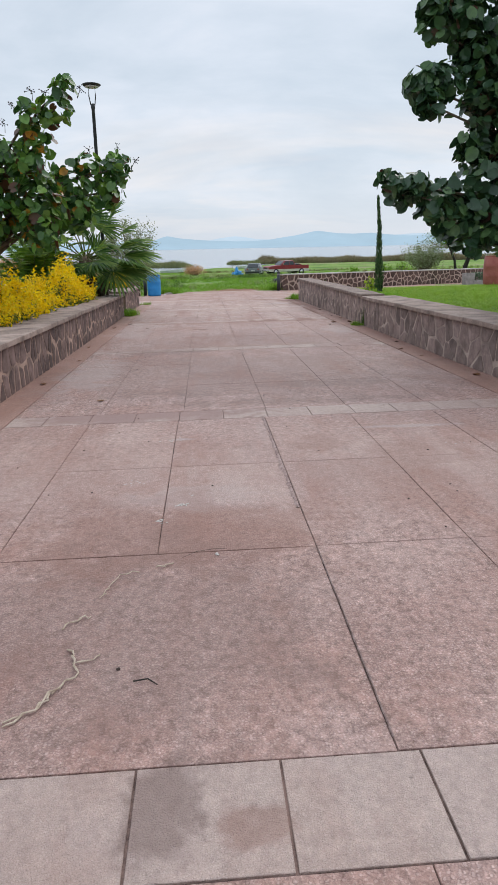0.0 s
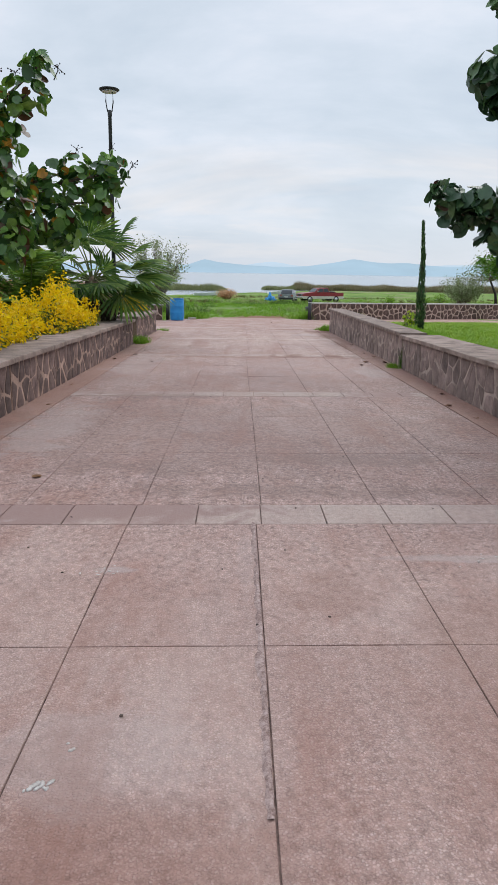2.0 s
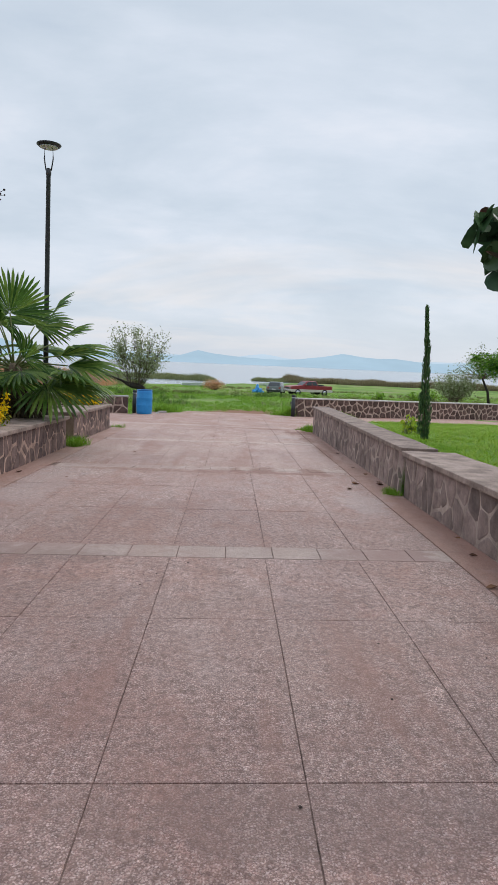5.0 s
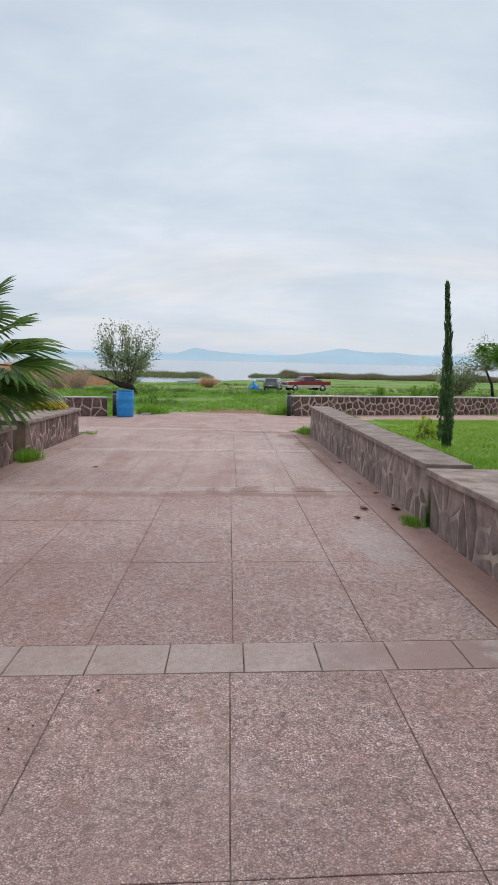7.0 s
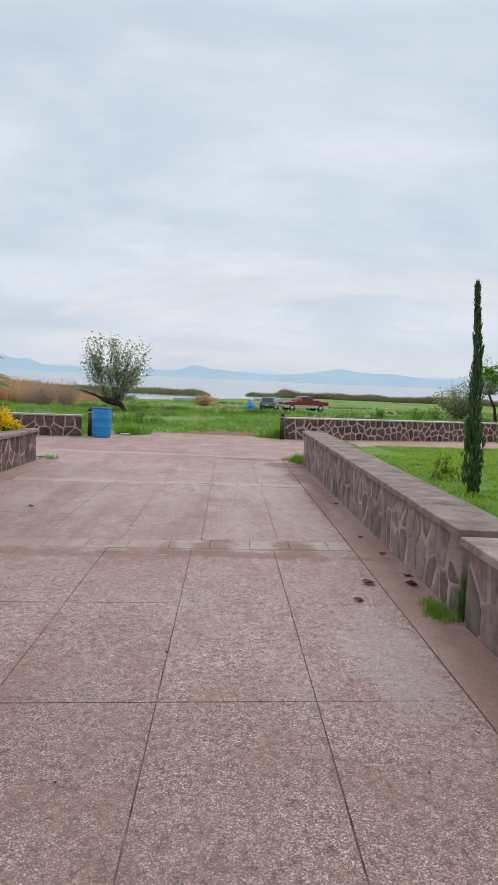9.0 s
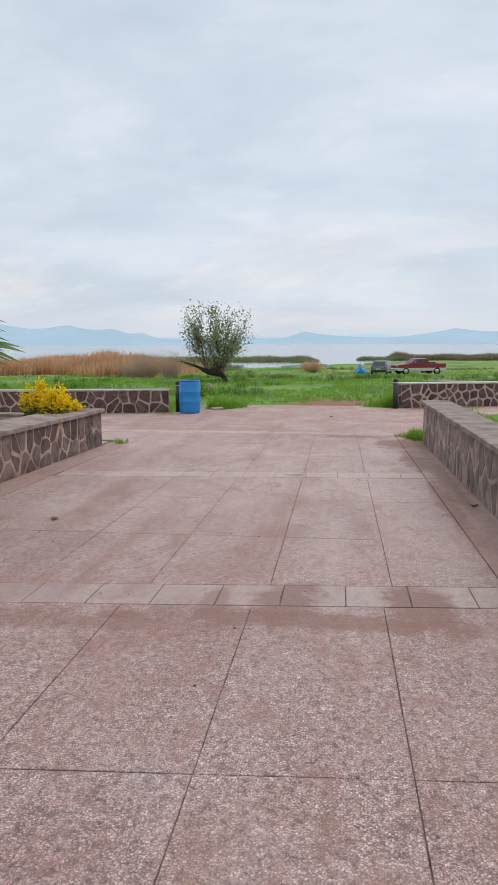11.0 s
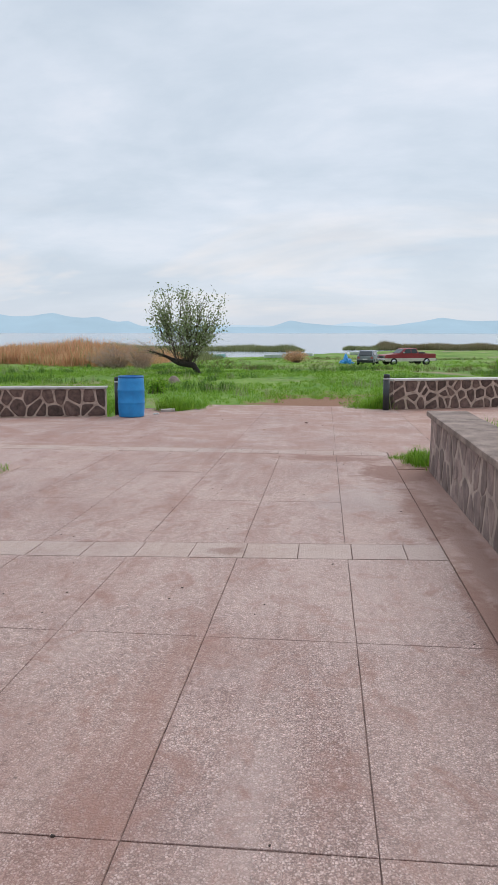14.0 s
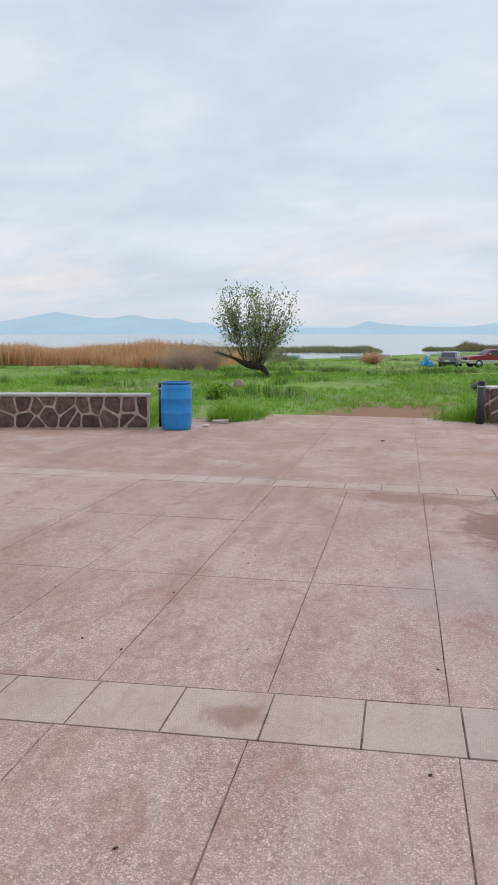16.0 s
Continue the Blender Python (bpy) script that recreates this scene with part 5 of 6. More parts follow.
def sprays(rng, root, tips, twigs, leaves, leaf, per, r0=0.03, droop=0.0, scatter=0.25):
    """Thin stems from root points to tips, with small leaves along their outer parts."""
    for a, b in tips:
        pts = bent(a, b, rng, 0.06, 5, droop)
        tube(twigs, pts, [r0, r0 * 0.8, r0 * 0.6, r0 * 0.42, r0 * 0.28, r0 * 0.12], 5)
        for i in range(per):
            k = (0.36 + 0.64 * rng.random() ** 0.8) * 5
            j = min(int(k), 4)
            at = pts[j].lerp(pts[j + 1], k - j) + Vector((rng.gauss(0, scatter), rng.gauss(0, scatter), rng.gauss(0, scatter * 0.8)))
            leaves.append(facing(rng, at, (0, 0, 0.3), leaf * rng.uniform(0.6, 1.4), 1.0))


def meadow_tree(base, seed):
    """A leaning, half-fallen trunk with a thicket of thin upright stems on it."""
    rng = random.Random(seed)
    ob = tagged(new("meadow_tree"), "small sparse grey-green tree with a dark leaning trunk", "tree")
    ob.matrix_basis = Matrix.Translation(base)
    part("trunk", tube(bmesh.new(), [(0.3, 0, -0.2), (0.2, 0, 0.15), (-0.05, 0, 0.5), (-0.35, 0, 0.6), (-0.9, 0.05, 0.68), (-1.3, 0.1, 0.82)], [0.13, 0.14, 0.18, 0.22, 0.2, 0.13], 10), DARK_BARK, ob, smooth=True)
    part("limb", tube(bmesh.new(), [(-1.2, 0.08, 0.78), (-1.6, 0.1, 0.98), (-2.1, 0.1, 1.16), (-2.75, 0.15, 1.33)], [0.12, 0.08, 0.06, 0.025], 8), DARK_BARK, ob, smooth=True)
    twigs, leaves, tips = bmesh.new(), [], []
    heads = []
    for i in range(52):
        d = Vector((rng.gauss(0, 1), rng.gauss(0, 1), rng.gauss(-0.05, 0.9))).normalized()
        heads.append(Vector((-0.5, 0, 3.2)) + Vector((d.x * 2.3, d.y * 2.3, d.z * (2.5 if d.z > 0 else 1.9))) * rng.uniform(0.5, 1.0))
    for h in heads:
        a = Vector((min(max(-0.4 + h.x * 0.3, -1.2), 0.0), rng.uniform(-0.15, 0.15), 0.7))
        tips.append((a, h))
        for j in range(3):
            tips.append((a.lerp(h, 0.6), h + Vector((rng.gauss(0, 0.32), rng.gauss(0, 0.32), rng.gauss(0.1, 0.28)))))
    sprays(rng, None, tips, twigs, leaves, 0.15, 21, 0.022, 0.0, 0.2)
    for i in range(16):
        bare_tip = Vector((-2.3 + rng.uniform(-1.5, 0.5), rng.uniform(-0.6, 0.6), rng.uniform(1.2, 2.2)))
        sprays(rng, None, [(Vector((-1.7, 0.1, 1.0)), bare_tip)], twigs, leaves, 0.09, 9, 0.014, 0.0, 0.12)
    part("branchwork", twigs, BARK, ob)
    swarm("crown", SLIM_WIDE, leaves, WILLOW, ob, "stuff")


meadow_tree((-4.7, 56.5, land(-4.7, 56.5)), 8)


def shrub(name, label, category, base, width, height, mat, twig_mat, seed, stems=40, per=40, leaf=0.12, scatter=0.2, trunk=None, low=0.3):
    """A thicket of stems fanning from the ground, or a crown over a trunk."""
    rng = random.Random(seed)
    ob = tagged(new(name), label, category)
    ob.matrix_basis = Matrix.Translation(base)
    root = Vector((0, 0, 0))
    if trunk:
        pts = [Vector(p) for p in trunk]
        part("trunk", tube(bmesh.new(), pts, [0.16 - 0.1 * i / len(pts) for i in range(len(pts))], 9), DARK_BARK, ob, smooth=True)
        root = pts[-1]
    twigs, leaves, tips = bmesh.new(), [], []
    for i in range(stems):
        a = rng.uniform(0, 6.283)
        r = width / 2 * math.sqrt(rng.random())
        z = height * (low + (1 - low) * math.sqrt(max(0.05, 1 - (2 * r / width) ** 2)) * rng.uniform(0.55, 1.0))
        tips.append((root + Vector((rng.gauss(0, 0.15), rng.gauss(0, 0.15), -0.1)), (root.x + r * math.cos(a), root.y + r * math.sin(a), z)))
    sprays(rng, None, tips, twigs, leaves, leaf, per, 0.03, 0.0, scatter)
    part("branchwork", twigs, twig_mat, ob)
    if per:
        swarm("crown", SLIM_WIDE, leaves, mat, ob, "stuff")
    return ob


def at_land(x, y):
    return (x, y, land(x, y))


shrub("round_shrub", "rounded dull green shrub behind the far wall", "shrub", at_land(23.6, 74), 4.8, 3.6, WILLOW, TWIG, 41, 70, 60, 0.18, 0.26)
shrub("thin_tree", "thin half-bare tree with fine twigs", "tree", at_land(26.5, 73), 6.0, 6.0, WILLOW, TWIG, 42, 60, 40, 0.16, 0.3, ((0.3, 0, -0.2), (0.1, 0, 1.2), (-0.5, 0.2, 2.6)))
shrub("tall_thin_tree", "tall airy tree with pale sparse leaves", "tree", at_land(31.0, 72), 7.5, 10.0, WILLOW, TWIG, 43, 80, 45, 0.17, 0.28, ((0, 0, -0.2), (0.2, 0, 2), (-0.2, 0, 4)), 0.5)
shrub("tall_thin_tree", "tall airy tree with pale sparse leaves", "tree", at_land(36.0, 74), 9.0, 9.5, WILLOW, TWIG, 47, 90, 60, 0.2, 0.35, ((0, 0, -0.2), (0.2, 0, 2), (-0.2, 0, 4)), 0.5)
for i, (x, y, w, h) in enumerate(((-13.4, 70, 3.6, 2.6), (-11.2, 69, 3.4, 2.5), (-15.6, 74, 4.0, 2.3))):
    shrub("bare_shrub", "leafless reddish-brown thicket in the meadow", "shrub", at_land(x, y), w, h, BROWN_REED, PALE_TWIG, 50 + i, 170, 10, 0.08, 0.14)
shrub("dry_shrub", "small brown dry shrub in the meadow", "shrub", at_land(-0.6, 96), 3.2, 1.5, BROWN_REED, TWIG, 61, 60, 40, 0.13, 0.2)
for i, (x, y, w, h) in enumerate(((14.5, 66, 1.1, 1.0), (17.0, 64, 1.4, 1.2), (-2.9, 40.5, 0.4, 0.5), (20.0, 69, 2.0, 1.3))):
    shrub("meadow_weed", "tall leafy green weed in the meadow", "weed", at_land(x, y), w, h, GRASS, BARK, 70 + i, 14, 26, 0.13, 0.1)


def flame_tree(base, seed):
    """A spreading, flat-topped tree with layered feathery fronds."""
    rng = random.Random(seed)
    ob = tagged(new("flame_tree"), "spreading bright green tree with feathery leaves", "tree")
    ob.matrix_basis = Matrix.Translation(base)
    fork = Vector((0.7, 0, 2.0))
    part("trunk", tube(bmesh.new(), [(0, 0, -0.2), (0.02, 0, 0.8), (0.25, 0, 1.5), fork], [0.2, 0.16, 0.14, 0.12], 10), DARK_BARK, ob, smooth=True)
    leaves = []
    for i in range(26):
        a, r = rng.uniform(0, 6.283), 3.7 * math.sqrt(rng.random())
        tip = fork + Vector((r * math.cos(a) + 0.9, r * math.sin(a), 0.75 + 2.0 * (1 - (r / 4.2) ** 2) * rng.uniform(0.4, 1.0)))
        pts = bent(fork, tip, rng, 0.08, 5, 0.1)
        part("limb", tube(bmesh.new(), pts, [0.06, 0.05, 0.04, 0.03, 0.02, 0.01], 6), DARK_BARK, ob, smooth=True)
        for j in range(16):
            c = pts[rng.choice((3, 4, 5, 5))] + Vector((rng.gauss(0, 0.3), rng.gauss(0, 0.3), rng.gauss(0, 0.12)))
            yaw = rng.uniform(0, 6.283)
            way = Vector((math.cos(yaw), math.sin(yaw), rng.uniform(-0.5, 0.15)))
            side = Vector((-math.sin(yaw), math.cos(yaw), 0))
            for k in range(11):
                p = c + way * 0.075 * k - Vector((0, 0, 0.004 * k * k))
                for s in (-1, 1):
                    q = (side * s + way * 0.3).to_track_quat("Y", "Z").to_matrix().to_4x4()
                    leaves.append(Matrix.Translation(p) @ q @ Matrix.Rotation(rng.gauss(0, 0.6), 4, "Y") @ Matrix.Scale(0.26 * (1 - 0.05 * k), 4))
    swarm("crown", SLIM_WIDE, leaves, FEATHER, ob, "stuff")


flame_tree(at_land(18.6, 49.0), 12)

# ---- by the far lawn ----
CONCRETE = mottled("grey_concrete", (0.20, 0.19, 0.175), (0.36, 0.34, 0.32), 5.0, 0.9, 60.0, 0.4, 0.004, 0.001)
pillar = thing("wall_pillar", pose(17.5, 40.9, 0, 0, 0, 23), "square stone pillar with a pale cap at the far wall", "pillar")
part("shaft", box(bmesh.new(), -0.2, 0.2, -0.2, 0.2, -0.1, 0.93, 0.01), DARK_STONE, pillar)
part("cap", box(bmesh.new(), -0.26, 0.26, -0.26, 0.26, 0.93, 1.0, 0.012), PALE_COPING, pillar)
planter = thing("concrete_planter", pose(14.3, 37.1, 0, 0, 0, 12), "low grey concrete planter by the far path", "planter")
part("end_block", box(bmesh.new(), -0.18, 0.18, -0.3, 0.3, -0.05, 0.6, 0.015), CONCRETE, planter)
part("trough", box(bmesh.new(), 0.182, 5.2, -0.28, 0.28, -0.05, 0.22, 0.015), CONCRETE, planter)
hedge = thing("clipped_hedge", pose(14.3, 37.1, 0, 0, 0, 12), "dense dark green clipped hedge in the planter", "hedge")
hrng = random.Random(90)
swarm("foliage", SLIM_WIDE, [facing(hrng, Vector((hrng.uniform(0.28, 5.1), hrng.uniform(-0.27, 0.27), hrng.uniform(0.2, 0.62))), (hrng.gauss(0, 1), -0.6, 0.6), hrng.uniform(0.06, 0.1), 0.5) for _ in range(4200)], ALMOND_DARK, hedge, "stuff")
RED = mottled("faded_red_plastic", (0.30, 0.075, 0.065), (0.42, 0.13, 0.11), 4.0, 0.5, 50.0, 0.1, 0.002, 0.0)
bin_ob = thing("plastic_drum", pose(9.35, 22.3, lawn_z(9.35, 22.0) - 0.02, 0, 0, 5), "faded red plastic barrel on the lawn", "barrel")
part("body", lathe(bmesh.new(), [(0.25, 0), (0.28, 0.01), (0.29, 0.15), (0.3, 0.3), (0.304, 0.32), (0.3, 0.34), (0.3, 0.58), (0.304, 0.6), (0.3, 0.62), (0.285, 0.86), (0.27, 0.88)], 32), RED, bin_ob, smooth=True)
part("rim", lathe(bmesh.new(), [(0.265, 0.872), (0.285, 0.88), (0.285, 0.91), (0.265, 0.915), (0.258, 0.89)], 32), RED, bin_ob, smooth=True)
GOLDLEAF = leaf_material("yellow_green_leaf", ((0.0, (0.26, 0.40, 0.02)), (0.5, (0.42, 0.54, 0.03)), (1.0, (0.55, 0.6, 0.06))), 0.6, 0.35)
shrub_l = shrub("yellow_sapling", "small yellow-green sapling on the lawn", "sapling", (5.14, 20.4, 0.54 - FALL * 20.4), 0.3, 0.42, GOLDLEAF, PETIOLE, 88, 12, 10, 0.09, 0.04)

# ---- vehicles and boats ----
GLASS, glass_shader, _w = material("dark_car_glass", 0.08, 0.0, 0.6)
glass_shader.inputs["Base Color"].default_value = (0.03, 0.035, 0.04, 1)
RUBBER = mottled("tyre_rubber", (0.012, 0.012, 0.012), (0.03, 0.03, 0.03), 9.0, 0.85, 60, 0.2, 0.002, 0.0)
CHROME = mottled("dull_chrome", (0.45, 0.46, 0.47), (0.62, 0.62, 0.63), 10.0, 0.25, 60, 0.05, 0.001, 0.0, 0.9, 0.5)
PAINTS = {k: mottled(k + "_car_paint", a, b, 2.0, 0.32, 30.0, 0.03, 0.001, 0.0, 0.0, 0.6) for k, a, b in (("red", (0.22, 0.012, 0.018), (0.28, 0.022, 0.028)), ("cream", (0.52, 0.47, 0.42), (0.62, 0.57, 0.52)), ("grey", (0.16, 0.18, 0.20), (0.23, 0.25, 0.27)), ("white", (0.62, 0.62, 0.62), (0.75, 0.75, 0.74)))}


def side_solid(outline, half, inset=0.0, bevel=0.05):
    """A side outline (x ahead, z up) drawn out across the car; its top drawn in by inset."""
    bm = bmesh.new()
    top = max(z for _, z in outline)
    low = min(z for _, z in outline)
    sides = []
    for s in (-1, 1):
        sides.append([bm.verts.new((x, s * (half - inset * (z - low) / (top - low)), z)) for x, z in outline])
    n = len(outline)
    bm.faces.new(sides[0])
    bm.faces.new(list(reversed(sides[1])))
    for i in range(n):
        bm.faces.new((sides[0][i], sides[1][i], sides[1][(i + 1) % n], sides[0][(i + 1) % n]))
    bmesh.ops.recalc_face_normals(bm, faces=bm.faces[:])
    bmesh.ops.bevel(bm, geom=bm.edges[:], offset=bevel, segments=2, affect="EDGES", profile=0.6, clamp_overlap=True)
    return bm


def wheels(car, xs, half, r):
    for x in xs:
        for s in (-1, 1):
            turn = Matrix.Translation((x, s * (half - 0.11), r)) @ Matrix.Rotation(radians(90 * s), 4, "X")
            w = part("wheel", lathe(bmesh.new(), [(r * 0.62, -0.11), (r * 0.9, -0.11), (r, -0.07), (r, 0.07), (r * 0.9, 0.11), (r * 0.62, 0.11)], 24), RUBBER, car, "black tyre", True, turn)
            part("rim", lathe(bmesh.new(), [(r * 0.6, -0.115), (r * 0.6, -0.1), (r * 0.25, -0.118)][::-1], 20), CHROME, w, "metal rim", True)


def pane(name, car, pts, thick=0.012):
    bm = bmesh.new()
    face = bm.faces.new([bm.verts.new(p) for p in pts])
    bm.normal_update()
    ex = bmesh.ops.extrude_face_region(bm, geom=[face])
    n = face.normal.copy()
    for v in ex["geom"]:
        if isinstance(v, bmesh.types.BMVert):
            v.co += n * thick
    bmesh.ops.recalc_face_normals(bm, faces=bm.faces[:])
    return part(name, bm, GLASS, car, "dark glass")


def pickup(x, y, yaw):
    car = tagged(new("pickup_truck"), "dark red pickup truck with cream lower sides, parked on the meadow", "pickup")
    car.matrix_basis = Matrix.Translation((x, y, land(x, y) + 0.02)) @ Matrix.Rotation(radians(yaw), 4, "Z")
    h = 0.95
    part("lower_body", side_solid([(-2.72, 0.42), (2.62, 0.42), (2.72, 0.55), (2.70, 0.72), (-2.75, 0.72)], h, 0, 0.03), PAINTS["cream"], car, "cream lower panel")
    part("body", side_solid([(-2.75, 0.725), (2.70, 0.725), (2.68, 0.98), (2.5, 1.07), (1.1, 1.16), (-0.95, 1.16), (-0.95, 1.12), (-2.75, 1.12)], h, 0.03, 0.04), PAINTS["red"], car)
    part("cab", side_solid([(1.15, 1.15), (0.5, 1.68), (-0.7, 1.70), (-0.95, 1.15)], 0.88, 0.14, 0.05), PAINTS["red"], car)
    for s in (-1, 1):
        pane("side_window", car, [(0.78, s * 0.885, 1.2), (0.42, s * 0.79, 1.6), (-0.05, s * 0.785, 1.62), (-0.05, s * 0.885, 1.2)][::s])
        pane("side_window", car, [(-0.12, s * 0.885, 1.2), (-0.12, s * 0.785, 1.62), (-0.62, s * 0.785, 1.62), (-0.8, s * 0.885, 1.2)][::s])
        part("headlight", box(bmesh.new(), 2.64, 2.72, s * 0.68 - 0.16, s * 0.68 + 0.16, 0.78, 0.94, 0.02), CHROME, car, "clear headlight")
        part("wing_mirror", box(bmesh.new(), 0.72, 0.84, s * 1.0 - 0.09, s * 1.0 + 0.09, 1.2, 1.36, 0.03), CHROME, car)
        part("bed_rail", box(bmesh.new(), -2.72, -1.0, s * 0.89 - 0.05, s * 0.89 + 0.05, 1.125, 1.17, 0.015), PAINTS["red"], car)
    pane("windscreen", car, [(1.13, -0.78, 1.22), (1.13, 0.78, 1.22), (0.6, 0.7, 1.62), (0.6, -0.7, 1.62)])
    part("bumper", box(bmesh.new(), 2.62, 2.84, -0.93, 0.93, 0.45, 0.64, 0.04), CHROME, car, "chrome front bumper")
    part("rear_bumper", box(bmesh.new(), -2.9, -2.72, -0.9, 0.9, 0.45, 0.62, 0.04), CHROME, car)
    part("grille", box(bmesh.new(), 2.66, 2.715, -0.45, 0.45, 0.74, 0.94, 0.01), BLACK, car)
    part("tool_box", box(bmesh.new(), -1.75, -1.05, -0.6, 0.6, 1.1, 1.3, 0.03), BLACK, car, "dark load in the bed")
    wheels(car, (1.75, -1.75), 0.97, 0.38)


def estate(x, y, yaw, paint, label):
    car = tagged(new("parked_car"), label, "car")
    car.matrix_basis = Matrix.Translation((x, y, land(x, y) + 0.02)) @ Matrix.Rotation(radians(yaw), 4, "Z")
    part("body", side_solid([(-2.1, 0.32), (2.1, 0.32), (2.15, 0.6), (2.0, 0.85), (1.0, 0.98), (-2.1, 1.0)], 0.88, 0.04, 0.06), PAINTS[paint], car)
    part("roof", side_solid([(0.95, 0.98), (0.3, 1.5), (-1.5, 1.53), (-2.05, 1.0)], 0.8, 0.14, 0.06), PAINTS[paint], car)
    pane("windscreen", car, [(0.97, -0.7, 1.04), (0.97, 0.7, 1.04), (0.42, 0.6, 1.46), (0.42, -0.6, 1.46)])
    pane("rear_window", car, [(-2.06, 0.68, 1.06), (-2.06, -0.68, 1.06), (-1.66, -0.6, 1.45), (-1.66, 0.6, 1.45)])
    for s in (-1, 1):
        pane("side_window", car, [(0.6, s * 0.81, 1.05), (0.2, s * 0.7, 1.44), (-1.4, s * 0.69, 1.46), (-1.7, s * 0.8, 1.06)][::s])
        part("headlight", box(bmesh.new(), 2.04, 2.12, s * 0.6 - 0.16, s * 0.6 + 0.16, 0.62, 0.76, 0.02), CHROME, car, "clear headlight")
        part("tail_light", box(bmesh.new(), -2.14, -2.06, s * 0.68 - 0.12, s * 0.68 + 0.12, 0.72, 0.92, 0.02), RED, car, "red tail light")
    part("bumper", box(bmesh.new(), -2.22, -2.05, -0.84, 0.84, 0.38, 0.58, 0.04), BLACK, car, "dark bumper")
    part("number_plate", box(bmesh.new(), -2.235, -2.22, -0.24, 0.24, 0.6, 0.72, 0.004), PAINTS["white"], car, "pale plate")
    part("front_bumper", box(bmesh.new(), 2.05, 2.22, -0.84, 0.84, 0.36, 0.56, 0.04), BLACK, car)
    wheels(car, (1.35, -1.35), 0.9, 0.33)


pickup(10.75, 88.0, 200)
estate(7.2, 91.0, 78, "grey", "grey estate car parked on the meadow beside the pickup")
estate(7.9, 104.0, 100, "grey", "grey car parked farther down the meadow")
estate(11.9, 103.0, 165, "white", "white car parked behind the pickup")

TARP = mottled("blue_tarpaulin", (0.02, 0.20, 0.50), (0.05, 0.32, 0.68), 4.0, 0.5, 40.0, 0.3, 0.01, 0.0)
heap = tagged(new("tarpaulin_heap"), "bright blue tarpaulin draped over a low heap", "tarpaulin")
heap.matrix_basis = Matrix.Translation(at_land(5.0, 92.0))
bm = bmesh.new()
bmesh.ops.create_icosphere(bm, subdivisions=4, radius=1.0)
for v in bm.verts:
    k = 1 + 0.35 * noise.noise(v.co * 2.3) + 0.1 * noise.noise(v.co * 7)
    v.co = Vector((v.co.x * 0.72 * k, v.co.y * 0.6 * k, max(-0.02, (v.co.z * 0.62 + 0.35 * max(0, 1 - (v.co.x + 0.15) ** 2 * 9)) * k)))
part("sheet", bm, TARP, heap, smooth=True)

BOAT_WHITE = mottled("boat_paint_white", (0.55, 0.57, 0.58), (0.72, 0.73, 0.72), 3.0, 0.5, 40.0, 0.1, 0.003, 0.0)
BOAT_TEAL = mottled("boat_paint_teal", (0.25, 0.45, 0.52), (0.38, 0.58, 0.63), 3.0, 0.5, 40.0, 0.1, 0.003, 0.0)


def skiff(x, y, yaw, mat, label, length=4.4):
    ob = tagged(new("skiff"), label, "boat", "small boats on the shore")
    ob.matrix_basis = Matrix.Translation((x, y, max(land(x, y), LAKE) - 0.03)) @ Matrix.Rotation(radians(yaw), 4, "Z")
    verts, n = [], 9
    for i in range(n):
        k = i / (n - 1)
        w = 0.62 * math.sin(math.pi * (0.18 + 0.82 * (1 - k) ** 0.8)) ** 0.7 if k < 1 else 0.02
        w = 0.6 * (1 - max(0, k - 0.45) ** 2 / 0.31)
        zt, x0 = 0.48 + 0.22 * k * k, -length / 2 + length * k
        for px, pz in ((-w, zt), (-w * 0.7, 0.05 + 0.2 * max(0, k - 0.6)), (w * 0.7, 0.05 + 0.2 * max(0, k - 0.6)), (w, zt), (w * 0.92, zt), (w * 0.62, 0.12 + 0.2 * max(0, k - 0.6)), (-w * 0.62, 0.12 + 0.2 * max(0, k - 0.6)), (-w * 0.92, zt)):
            verts.append((x0, px, pz))
    faces = [(i * 8 + j, i * 8 + (j + 1) % 8, (i + 1) * 8 + (j + 1) % 8, (i + 1) * 8 + j) for i in range(n - 1) for j in range(8)]
    faces += [tuple(range(7, -1, -1)), tuple((n - 1) * 8 + j for j in range(8))]
    hull = new("hull", raw("hull", verts, faces, mat))
    hull.parent = ob
    for k in (-0.9, 0.4):
        part("thwart", box(bmesh.new(), k - 0.12, k + 0.12, -0.5, 0.5, 0.36, 0.4, 0.008), mat, ob)


skiff(-5.2, 131.5, 12, BOAT_WHITE, "pale small boat drawn up at the shore")
skiff(-1.6, 141.0, 170, BOAT_WHITE, "white small boat at the water's edge")
skiff(-15.5, 128.0, 20, BOAT_TEAL, "pale blue small boat drawn up on the grass")
skiff(9.0, 150.0, 30, BOAT_WHITE, "white small boat at the water's edge")

# ---- small things ----
rock = tagged(new("boulder"), "grey weathered boulder in the grass", "boulder")
rock.matrix_basis = Matrix.Translation(at_land(-3.9, 47.5))
bm = bmesh.new()
bmesh.ops.create_icosphere(bm, subdivisions=3, radius=0.27)
for v in bm.verts:
    v.co *= 1 + 0.3 * noise.noise(v.co * 2.5)
    v.co.z *= 1.3
part("stone", bm, COPING, rock, smooth=True)
bag = tagged(new("rubbish_bag"), "black plastic rubbish bag in the grass", "bag")
bag.matrix_basis = Matrix.Translation(at_land(5.35, 47.0))
bm = bmesh.new()
bmesh.ops.create_icosphere(bm, subdivisions=3, radius=0.24)
for v in bm.verts:
    v.co *= 1 + 0.35 * noise.noise(v.co * 6)
    v.co.z = v.co.z * 0.75 + 0.17
